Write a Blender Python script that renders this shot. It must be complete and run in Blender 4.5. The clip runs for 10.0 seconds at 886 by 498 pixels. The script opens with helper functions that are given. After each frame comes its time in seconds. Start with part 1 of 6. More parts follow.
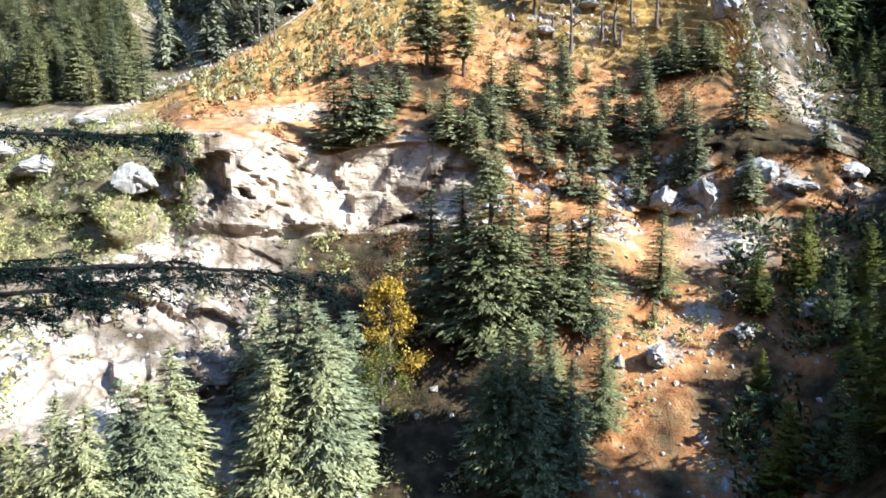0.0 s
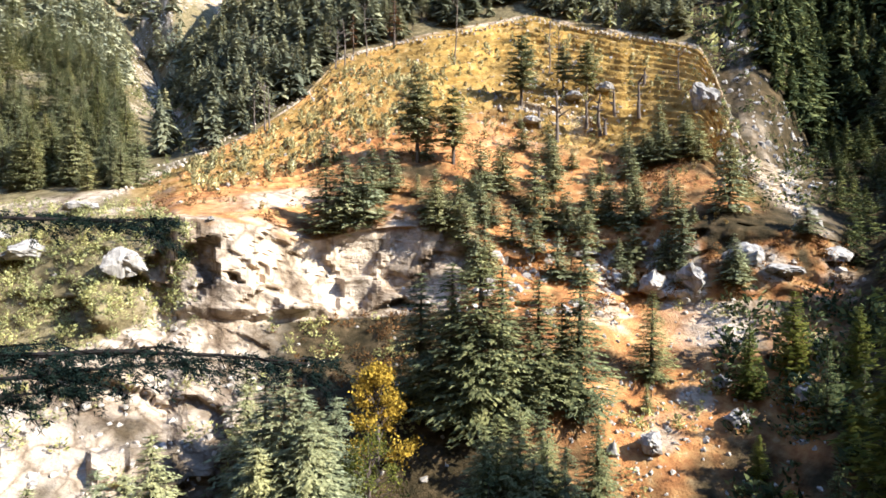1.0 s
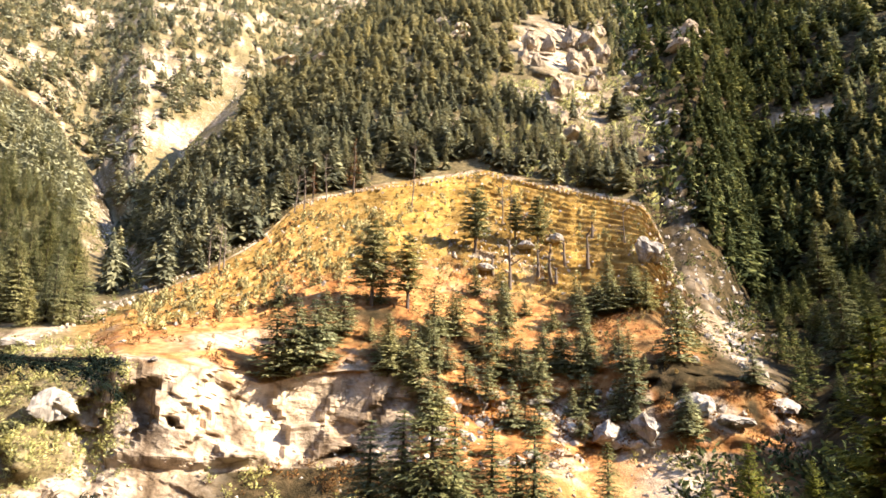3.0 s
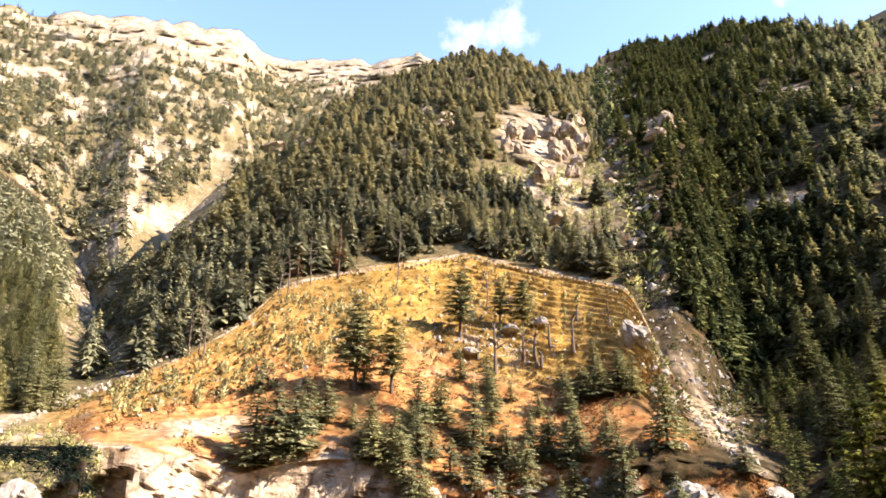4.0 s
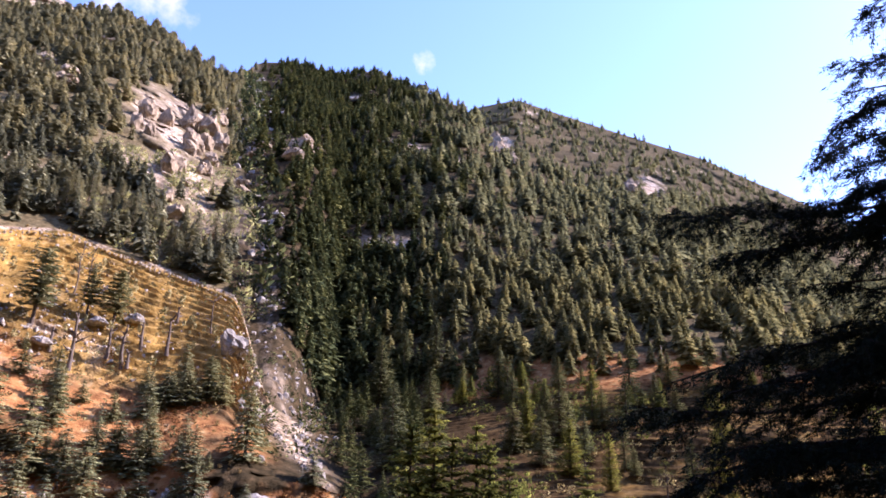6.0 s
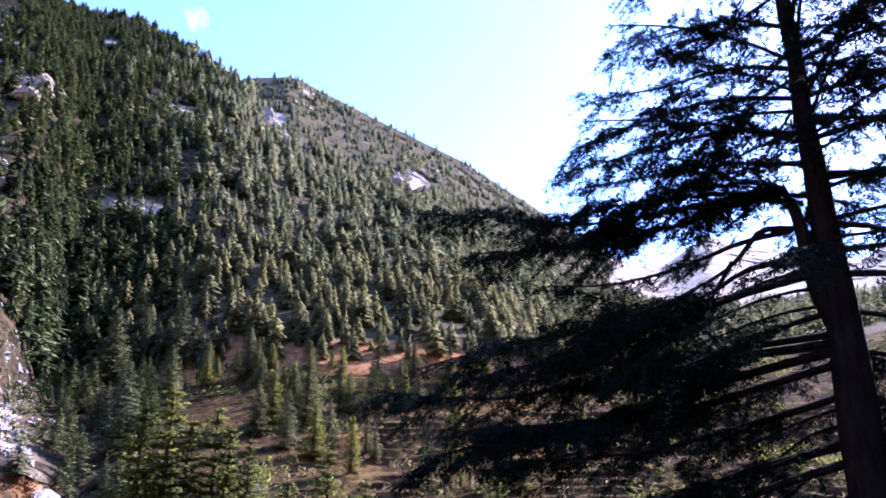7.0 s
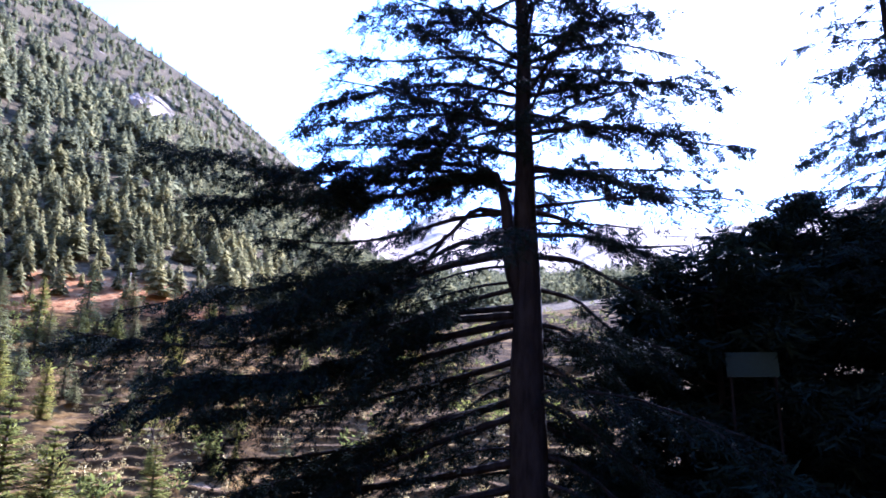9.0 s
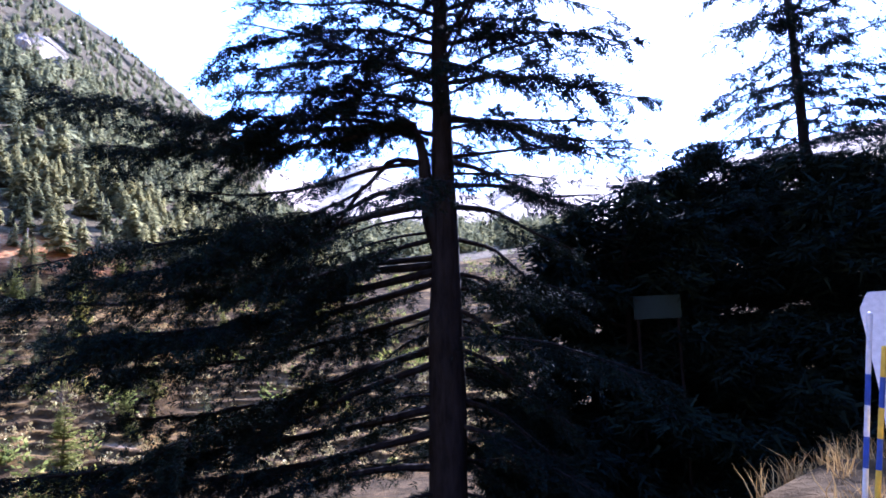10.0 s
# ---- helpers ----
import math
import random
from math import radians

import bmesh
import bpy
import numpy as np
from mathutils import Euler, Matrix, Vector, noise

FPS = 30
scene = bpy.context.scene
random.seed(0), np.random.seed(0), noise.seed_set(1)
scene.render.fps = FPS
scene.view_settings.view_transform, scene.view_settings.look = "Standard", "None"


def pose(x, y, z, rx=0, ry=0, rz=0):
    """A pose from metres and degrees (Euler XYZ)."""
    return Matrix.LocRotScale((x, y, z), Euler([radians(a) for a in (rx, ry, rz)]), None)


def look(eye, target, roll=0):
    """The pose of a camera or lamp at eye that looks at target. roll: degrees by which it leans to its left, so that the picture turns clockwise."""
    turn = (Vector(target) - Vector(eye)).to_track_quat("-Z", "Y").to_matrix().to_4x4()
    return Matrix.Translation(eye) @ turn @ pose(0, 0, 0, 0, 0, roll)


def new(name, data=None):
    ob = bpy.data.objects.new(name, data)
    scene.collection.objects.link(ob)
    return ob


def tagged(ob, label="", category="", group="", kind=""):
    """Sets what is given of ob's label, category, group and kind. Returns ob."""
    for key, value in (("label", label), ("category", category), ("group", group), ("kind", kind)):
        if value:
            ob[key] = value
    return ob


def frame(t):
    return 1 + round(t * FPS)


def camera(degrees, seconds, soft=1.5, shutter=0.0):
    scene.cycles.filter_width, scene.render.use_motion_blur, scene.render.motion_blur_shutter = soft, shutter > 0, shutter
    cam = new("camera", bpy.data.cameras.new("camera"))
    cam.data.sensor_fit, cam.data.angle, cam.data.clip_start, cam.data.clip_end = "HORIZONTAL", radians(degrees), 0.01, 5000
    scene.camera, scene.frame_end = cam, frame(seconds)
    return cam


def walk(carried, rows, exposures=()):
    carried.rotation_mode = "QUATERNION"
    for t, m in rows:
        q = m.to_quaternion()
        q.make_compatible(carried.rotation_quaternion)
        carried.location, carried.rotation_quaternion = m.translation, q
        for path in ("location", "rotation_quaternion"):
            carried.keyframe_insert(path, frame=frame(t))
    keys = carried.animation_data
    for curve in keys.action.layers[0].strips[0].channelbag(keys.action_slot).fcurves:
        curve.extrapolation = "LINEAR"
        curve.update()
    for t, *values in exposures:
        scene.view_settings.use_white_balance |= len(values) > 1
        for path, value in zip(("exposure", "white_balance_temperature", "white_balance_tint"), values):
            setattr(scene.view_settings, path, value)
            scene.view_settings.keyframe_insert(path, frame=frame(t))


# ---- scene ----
# ---------------------------------------------------------------- camera and its walk
cam = camera(66.55, 10.0, soft=1.7)
WALK = [
    (0.0, 81.0, 0.0, 0.0), (0.5, 85.31, 0.32, -0.56), (1.0, 88.13, -0.03, -0.84), (1.5, 91.08, -1.08, -1.61),
    (2.0, 93.44, -1.08, -2.03), (2.5, 96.78, -1.26, -2.79), (2.7, 97.92, -0.78, -3.92), (3.0, 100.39, -1.01, -4.81),
    (3.2, 102.03, -1.28, -5.18), (4.3, 109.12, -0.26, -7.12), (4.5, 110.02, -0.04, -8.36), (5.0, 111.23, -1.28, -13.99),
    (5.5, 111.04, -2.53, -26.14), (6.0, 109.15, -1.73, -39.56), (6.2, 108.72, -0.91, -44.16), (7.3, 107.19, -0.67, -64.61),
    (7.5, 105.82, -0.74, -66.49), (8.0, 103.09, -1.22, -66.43), (8.5, 104.76, -2.12, -70.9), (9.0, 104.66, -1.15, -82.72),
    (9.5, 104.02, 0.21, -88.15), (10.0, 100.48, 1.08, -89.17)]
EYE_T, EYE_Y = [0, 7.3, 7.5, 8.0, 9.0, 9.5, 10.0], [0.33, 0.33, 0.28, 0.17, 0.05, 0.03, 0.02]
walk(cam, [(t, pose(0, float(np.interp(t, EYE_T, EYE_Y)), 0, rx, ry, rz)) for t, rx, ry, rz in WALK],
     exposures=[(0.0, 2.12, 4950, 4), (1.0, 2.07, 5500, 8), (3.0, 2.33, 6750, 13), (4.4, 2.08, 6400, 18), (5.5, 1.74, 5850, 24), (6.2, 1.95, 5400, 38), (7.5, 2.64, 4600, 38), (10.0, 3.0, 4560, 33)])

# ---------------------------------------------------------------- sky and sun
SUN_AZ, SUN_EL = 110.0, 36.0
world = bpy.data.worlds.new("sky")
scene.world = world
world.use_nodes = True
wn, wl = world.node_tree.nodes, world.node_tree.links
wn.clear()
sky = wn.new("ShaderNodeTexSky")
sky.sky_type, sky.sun_disc = "NISHITA", False
sky.sun_elevation, sky.sun_rotation = radians(SUN_EL), radians(SUN_AZ)
sky.altitude, sky.air_density, sky.dust_density, sky.ozone_density = 2400, 1.0, 1.8, 2.0
wbg = wn.new("ShaderNodeBackground")
wbg.inputs["Strength"].default_value = 0.15
wout = wn.new("ShaderNodeOutputWorld")
tc = wn.new("ShaderNodeTexCoord")


def cloud_mask(az, el, spread, scale):
    """Thin cloud: broken noise round one direction of the sky."""
    a, e = radians(az), radians(el)
    d = wn.new("ShaderNodeVectorMath")
    d.operation = "DISTANCE"
    d.inputs[1].default_value = (math.sin(a) * math.cos(e), math.cos(a) * math.cos(e), math.sin(e))
    wl.new(tc.outputs["Generated"], d.inputs[0])
    near = wn.new("ShaderNodeMapRange")
    near.inputs["From Min"].default_value, near.inputs["From Max"].default_value = spread, 0.0
    wl.new(d.outputs["Value"], near.inputs["Value"])
    t = wn.new("ShaderNodeTexNoise")
    t.inputs["Scale"].default_value, t.inputs["Detail"].default_value, t.inputs["Roughness"].default_value = scale, 6, 0.6
    wl.new(tc.outputs["Generated"], t.inputs["Vector"])
    mul = wn.new("ShaderNodeMath")
    mul.operation = "MULTIPLY"
    wl.new(near.outputs[0], mul.inputs[0])
    wl.new(t.outputs[0], mul.inputs[1])
    r = wn.new("ShaderNodeMapRange")
    r.inputs["From Min"].default_value, r.inputs["From Max"].default_value = 0.26, 0.58
    wl.new(mul.outputs[0], r.inputs["Value"])
    return r.outputs[0]


colour = sky.outputs[0]
for az, el, spread, scale in [(11.6, 35.2, 0.088, 24), (7.6, 34.4, 0.07, 30), (-14.0, 37.8, 0.07, 26), (-20.5, 36.0, 0.05, 30), (36.3, 34.4, 0.04, 34)]:
    mx = wn.new("ShaderNodeMix")
    mx.data_type = "RGBA"
    wl.new(cloud_mask(az, el, spread, scale), mx.inputs[0])
    wl.new(colour, mx.inputs[6])
    mx.inputs[7].default_value = (2.6, 2.5, 2.45, 1)
    colour = mx.outputs[2]
wl.new(colour, wbg.inputs[0])
wl.new(wbg.outputs[0], wout.inputs[0])


def heading(az, el):
    a, e = radians(az), radians(el)
    return Vector((math.sin(a) * math.cos(e), math.cos(a) * math.cos(e), math.sin(e)))


sun_data = bpy.data.lights.new("sun", "SUN")
sun_data.energy, sun_data.angle, sun_data.color = 4.4, radians(0.6), (1.0, 0.88, 0.7)
sun = new("sun", sun_data)
sun.matrix_world = look(heading(SUN_AZ, SUN_EL) * 50, (0, 0, 0))


# ---------------------------------------------------------------- noise and mesh helpers
def value_noise(p, seed=0):
    """Smooth lattice noise in -1..1 at the points p (n, 3)."""
    i = np.floor(p).astype(np.int64)
    f = p - i
    f = f * f * (3 - 2 * f)
    out = np.zeros(len(p))
    for dx in (0, 1):
        for dy in (0, 1):
            for dz in (0, 1):
                h = (i[:, 0] + dx) * 374761393 + (i[:, 1] + dy) * 668265263 + (i[:, 2] + dz) * 2147483647 + seed * 1274126177
                h = (h ^ (h >> 13)) * 1274126177
                h = (h ^ (h >> 16)) & 0xFFFFFF
                w = (f[:, 0] if dx else 1 - f[:, 0]) * (f[:, 1] if dy else 1 - f[:, 1]) * (f[:, 2] if dz else 1 - f[:, 2])
                out += w * h
    return out / 0x7FFFFF - 1


def fbm(p, size, octaves=4, seed=0, ridged=False):
    out, amp, total = np.zeros(len(p)), 1.0, 0.0
    q = np.asarray(p, float) / size
    for k in range(octaves):
        n = value_noise(q + 17.3 * k, seed + k)
        out += amp * ((1 - 2 * np.abs(n)) if ridged else n)
        total += amp
        amp, q = amp * 0.5, q * 2.03
    return out / total


def np_mesh(name, verts, faces, mat, smooth=False, normals=None):
    me = bpy.data.meshes.new(name)
    me.from_pydata(np.asarray(verts), [], np.asarray(faces))
    me.materials.append(mat)
    if smooth or normals is not None:
        me.shade_smooth()
    if normals is not None:
        me.normals_split_custom_set_from_vertices(normals)
    return me


def soft_crown(v, f, own=0.45):
    """Faces turned outwards and the normals of a rounded crown, so that needles shade as one soft mass."""
    out = v * (1.0, 1.0, 0.0) / (np.linalg.norm(v[:, :2], axis=1)[:, None] + 0.02) + (0, 0, 0.45)
    f = np.array(f)
    face = np.cross(v[f[:, 1]] - v[f[:, 0]], v[f[:, 2]] - v[f[:, 0]])
    back = (face * out[f].mean(1)).sum(1) < 0
    f[back] = f[back][:, ::-1]
    face[back] *= -1
    face /= np.linalg.norm(face, axis=1)[:, None] + 1e-12
    nv = out / np.linalg.norm(out, axis=1)[:, None]
    nv[f.ravel()] = nv[f.ravel()] * (1 - own) + np.repeat(face, 3, axis=0) * own
    return f, nv / (np.linalg.norm(nv, axis=1)[:, None] + 1e-9)


def part(name, me, parent, label=""):
    ob = new(name, me)
    ob.parent = parent
    return tagged(ob, label) if label else ob


# ---------------------------------------------------------------- materials
def material(name, roughness=0.8, shine=0.2):
    m = bpy.data.materials.new(name)
    m.use_nodes = True
    n = m.node_tree.nodes
    b = n["Principled BSDF"]
    b.inputs["Roughness"].default_value = roughness
    b.inputs["Specular IOR Level"].default_value = shine
    return m, n, m.node_tree.links, b


def node_noise(n, l, size, detail=6.0, rough=0.6, kind="ShaderNodeTexNoise", stretch=None):
    geo = n.new("ShaderNodeNewGeometry")
    src = geo.outputs["Position"]
    if stretch:
        mp = n.new("ShaderNodeMapping")
        mp.inputs["Scale"].default_value = stretch
        l.new(src, mp.inputs[0])
        src = mp.outputs[0]
    t = n.new(kind)
    t.inputs["Scale"].default_value = 1.0 / size
    if kind == "ShaderNodeTexNoise":
        t.inputs["Detail"].default_value, t.inputs["Roughness"].default_value = detail, rough
    l.new(src, t.inputs["Vector"])
    return t.outputs[0]


def ramp(n, l, src, stops):
    r = n.new("ShaderNodeValToRGB")
    e = r.color_ramp.elements
    while len(e) < len(stops):
        e.new(0.5)
    for el, (p, c) in zip(e, stops):
        el.position, el.color = p, (*c, 1)
    l.new(src, r.inputs[0])
    return r.outputs[0]


def mix(n, l, fac, a, b):
    m = n.new("ShaderNodeMix")
    m.data_type = "RGBA"
    l.new(fac, m.inputs[0])
    l.new(a, m.inputs[6])
    l.new(b, m.inputs[7])
    return m.outputs[2]


def attribute(n, name):
    a = n.new("ShaderNodeAttribute")
    a.attribute_name = name
    return a.outputs["Fac"]


def ground_material():
    m, n, l, b = material("hillside", 1.0, 0.02)
    big, mid, small = node_noise(n, l, 9.0), node_noise(n, l, 1.6, 8), node_noise(n, l, 0.35, 6)
    # Dark litter, deepened further to hold the shade beneath the trees
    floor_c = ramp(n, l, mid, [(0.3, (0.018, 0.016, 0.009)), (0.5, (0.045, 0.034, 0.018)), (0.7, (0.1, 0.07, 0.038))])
    gold_c = ramp(n, l, mid, [(0.28, (0.18, 0.105, 0.03)), (0.42, (0.33, 0.2, 0.052)), (0.58, (0.41, 0.265, 0.08)), (0.75, (0.52, 0.39, 0.2))])
    soil_c = ramp(n, l, mid, [(0.28, (0.13, 0.058, 0.024)), (0.45, (0.32, 0.142, 0.052)), (0.6, (0.42, 0.23, 0.09)), (0.76, (0.52, 0.41, 0.24))])
    rock_s = node_noise(n, l, 2.4, 10, 0.7, stretch=(1, 1, 1.6))
    rock_c = ramp(n, l, rock_s, [(0.26, (0.15, 0.125, 0.095)), (0.38, (0.37, 0.3, 0.22)), (0.52, (0.6, 0.5, 0.385)), (0.72, (0.72, 0.63, 0.505))])
    geo_c = n.new("ShaderNodeNewGeometry")
    for size, deep in ((4.5, 0.5), (19.0, 0.42)):
        mp = n.new("ShaderNodeMapping")
        mp.inputs["Rotation"].default_value, mp.inputs["Scale"].default_value = (0.5, 0.7, 0.3), (1.0 / size, 1.0 / size, 0.4 / size)
        l.new(geo_c.outputs["Position"], mp.inputs[0])
        warp = n.new("ShaderNodeTexNoise")
        warp.inputs["Scale"].default_value, warp.inputs["Detail"].default_value = 1.6, 5
        l.new(mp.outputs[0], warp.inputs["Vector"])
        ad = n.new("ShaderNodeVectorMath")
        ad.operation = "MULTIPLY_ADD"
        ad.inputs[1].default_value = (0.55, 0.55, 0.55)
        l.new(warp.outputs["Color"], ad.inputs[0])
        l.new(mp.outputs[0], ad.inputs[2])
        vor = n.new("ShaderNodeTexVoronoi")
        vor.feature = "DISTANCE_TO_EDGE"
        vor.inputs["Scale"].default_value = 1.0
        l.new(ad.outputs[0], vor.inputs["Vector"])
        cr = ramp(n, l, vor.outputs["Distance"], [(0.0, (deep, deep * 0.92, deep * 0.85)), (0.05, (0.85, 0.84, 0.82)), (0.11, (1, 1, 1))])
        mu = n.new("ShaderNodeMix")
        mu.data_type, mu.blend_type = "RGBA", "MULTIPLY"
        mu.inputs[0].default_value = 1.0
        l.new(rock_c, mu.inputs[6])
        l.new(cr, mu.inputs[7])
        rock_c = mu.outputs[2]
    for size, lo, hi in ((11.0, 0.74, 1.08), (70.0, 0.66, 1.08)):
        wide_n = ramp(n, l, node_noise(n, l, size, 9, 0.72), [(0.38, (lo, lo * 0.97, lo * 0.95)), (0.6, (hi, hi, hi))])
        mu = n.new("ShaderNodeMix")
        mu.data_type, mu.blend_type = "RGBA", "MULTIPLY"
        mu.inputs[0].default_value = 1.0
        l.new(rock_c, mu.inputs[6])
        l.new(wide_n, mu.inputs[7])
        rock_c = mu.outputs[2]
    dirt_c = ramp(n, l, mid, [(0.3, (0.02, 0.012, 0.005)), (0.5, (0.056, 0.036, 0.015)), (0.72, (0.125, 0.082, 0.034))])
    scrub_c = ramp(n, l, mid, [(0.3, (0.075, 0.06, 0.032)), (0.5, (0.16, 0.128, 0.066)), (0.72, (0.28, 0.228, 0.13))])
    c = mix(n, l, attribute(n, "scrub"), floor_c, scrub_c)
    c = mix(n, l, attribute(n, "dirt"), c, dirt_c)
    c = mix(n, l, attribute(n, "gold"), c, gold_c)
    c = mix(n, l, attribute(n, "soil"), c, soil_c)
    c = mix(n, l, attribute(n, "rock"), c, rock_c)
    shift = ramp(n, l, big, [(0.3, (0.78, 0.78, 0.78)), (0.7, (1.1, 1.06, 1.0))])
    mu = n.new("ShaderNodeMix")
    mu.data_type, mu.blend_type = "RGBA", "MULTIPLY"
    mu.inputs[0].default_value = 1.0
    l.new(c, mu.inputs[6])
    l.new(shift, mu.inputs[7])
    l.new(mu.outputs[2], b.inputs["Base Color"])
    add = n.new("ShaderNodeMath")
    add.operation = "ADD"
    l.new(rock_s, add.inputs[0])
    l.new(small, add.inputs[1])
    bump = n.new("ShaderNodeBump")
    bump.inputs["Strength"].default_value, bump.inputs["Distance"].default_value = 0.6, 0.5
    l.new(add.outputs[0], bump.inputs["Height"])
    l.new(bump.outputs[0], b.inputs["Normal"])
    return m


def leaf_material(name, dark, light, tip, scale=1.0, glow=0.2):
    m, n, l, b = material(name, 0.9, 0.02)
    geo = n.new("ShaderNodeNewGeometry")
    info = n.new("ShaderNodeObjectInfo")
    island = ramp(n, l, geo.outputs["Random Per Island"], [(0.0, dark), (0.6, light), (1.0, tip)])
    patch = ramp(n, l, node_noise(n, l, 9.0 * scale, 2), [(0.34, (0.74, 0.77, 0.8)), (0.5, (0.98, 0.98, 0.96)), (0.66, (1.2, 1.15, 1.05))])
    own = ramp(n, l, info.outputs["Random"], [(0.0, (0.8, 0.85, 0.9)), (1.0, (1.2, 1.15, 1.0))])
    c = island
    tree = ramp(n, l, attribute(n, "tree"), [(0.0, (1, 1, 1)), (0.06, (0.74, 0.77, 0.8)), (0.6, (1.0, 1.0, 0.98)), (1.0, (1.25, 1.2, 1.08))])
    for other in (patch, own, tree):
        mu = n.new("ShaderNodeMix")
        mu.data_type, mu.blend_type = "RGBA", "MULTIPLY"
        mu.inputs[0].default_value = 1.0
        l.new(c, mu.inputs[6])
        l.new(other, mu.inputs[7])
        c = mu.outputs[2]
    l.new(c, b.inputs["Base Color"])
    tr = n.new("ShaderNodeBsdfTranslucent")
    l.new(c, tr.inputs[0])
    mx = n.new("ShaderNodeMixShader")
    mx.inputs[0].default_value = glow
    out = n["Material Output"]
    l.new(b.outputs[0], mx.inputs[1])
    l.new(tr.outputs[0], mx.inputs[2])
    l.new(mx.outputs[0], out.inputs[0])
    return m


def grain_material(name, a, b_, size, rough=0.85, stretch=None, bumpy=0.5):
    m, n, l, b = material(name, rough, 0.03 if rough > 0.8 else 0.2)
    t = node_noise(n, l, size, 8, 0.65, stretch=stretch)
    l.new(ramp(n, l, t, [(0.3, a), (0.7, b_)]), b.inputs["Base Color"])
    bump = n.new("ShaderNodeBump")
    bump.inputs["Strength"].default_value, bump.inputs["Distance"].default_value = bumpy, size * 0.3
    l.new(t, bump.inputs["Height"])
    l.new(bump.outputs[0], b.inputs["Normal"])
    return m


GROUND = ground_material()
# Dark and pale copies of one needle: shade and sun put into the colour
SHADEPINE = leaf_material("shaded_pine_needles", (0.032, 0.044, 0.022), (0.085, 0.098, 0.04), (0.165, 0.165, 0.066), 1.0, 0.15)
SUNPINE = leaf_material("sun_toned_pine_needles", (0.135, 0.13, 0.08), (0.235, 0.222, 0.134), (0.34, 0.315, 0.19), 1.0, 0.25)
# Paled and greyed: the mountain's haze is put into the needle colour
HAZEGREYPINE = leaf_material("haze_greyed_pine_needles", (0.175, 0.172, 0.112), (0.275, 0.265, 0.172), (0.36, 0.34, 0.225))
DEODAR = leaf_material("deodar_needles", (0.062, 0.07, 0.034), (0.156, 0.158, 0.074), (0.26, 0.253, 0.122))
# Base colour lightened to hold the valley haze; translucence gives the backlight
HAZEPINE = leaf_material("haze_paled_pine_needles", (0.085, 0.088, 0.046), (0.165, 0.16, 0.08), (0.25, 0.234, 0.118), 1.0, 0.55)
OLIVE = leaf_material("olive_deodar_needles", (0.11, 0.112, 0.058), (0.245, 0.242, 0.126), (0.37, 0.355, 0.195))
BANKPINE = leaf_material("bank_pine_needles", (0.06, 0.068, 0.036), (0.18, 0.182, 0.098), (0.33, 0.318, 0.175))
YOUNG = leaf_material("young_needles", (0.07, 0.08, 0.018), (0.18, 0.185, 0.04), (0.29, 0.275, 0.066), 1.0, 0.55)
AUTUMN = leaf_material("autumn_leaves", (0.16, 0.1, 0.015), (0.3, 0.2, 0.03), (0.42, 0.3, 0.05))
SHRUB = leaf_material("shrub_leaves", (0.2, 0.2, 0.08), (0.36, 0.35, 0.15), (0.5, 0.46, 0.22), 1.0, 0.3)
LIME = leaf_material("lime_leaves", (0.16, 0.17, 0.03), (0.3, 0.3, 0.06), (0.4, 0.38, 0.1))
RUST = leaf_material("rust_leaves", (0.1, 0.045, 0.02), (0.19, 0.09, 0.035), (0.28, 0.16, 0.06))
SAGE = leaf_material("sage_leaves", (0.2, 0.17, 0.075), (0.36, 0.3, 0.14), (0.5, 0.42, 0.22))
DRYLEAF = leaf_material("dead_needles", (0.12, 0.06, 0.03), (0.2, 0.1, 0.05), (0.28, 0.16, 0.09))
# Near-black needles: the cedars' backlit darkness is put into the colour
BACKLIT_CEDAR = leaf_material("backlit_cedar_needles", (0.005, 0.009, 0.008), (0.009, 0.016, 0.013), (0.016, 0.024, 0.019), 0.1, 0.03)
BARK = grain_material("bark", (0.045, 0.035, 0.028), (0.16, 0.125, 0.1), 0.25, 0.9, (1, 1, 0.25))
DEADWOOD = grain_material("dead_wood", (0.06, 0.048, 0.04), (0.19, 0.15, 0.12), 0.3, 0.9, (1, 1, 0.2))
# Far darker than the other bark, for the same backlit shade
BACKLIT_BARK = grain_material("backlit_cedar_bark", (0.007, 0.006, 0.0055), (0.026, 0.022, 0.02), 0.12, 0.95, (1, 1, 0.25))
STONE = grain_material("pale_stone", (0.17, 0.145, 0.12), (0.52, 0.46, 0.38), 0.8, 0.9)
WEATHERED = grain_material("weathered_stone", (0.1, 0.09, 0.08), (0.42, 0.38, 0.33), 1.3, 0.9, (1.6, 1.6, 0.4))
STRAW = leaf_material("dry_grass", (0.14, 0.09, 0.035), (0.28, 0.19, 0.08), (0.42, 0.31, 0.14), 0.1)

# ---------------------------------------------------------------- the hillside: one sheet, laid between its break lines
# Each line: bearing (clockwise from ahead), level distance, angle above the eye.
VERGE = [(-60, 1.6, -45), (90, 1.8, -42), (100, 3.0, -28), (110, 6.0, -11), (118, 8.0, -6.5), (126, 9.0, -6), (135, 9.0, -8)]
VALLEY = [(-60, 40, -41), (0, 40, -41), (30, 40, -36), (60, 38, -20), (90, 34, -17), (110, 34, -11), (125, 34, -6), (135, 34, 0)]
LOW = [(-60, 54, -30), (-34, 54, -31), (-20, 55, -31), (-10, 55, -32), (0, 54, -32), (13, 56, -31), (20, 57, -29), (28, 60, -27.5),
       (35, 58, -22), (45, 60, -12), (60, 65, -8.5), (75, 65, -8), (90, 60, -8), (110, 60, -4), (135, 60, 4)]
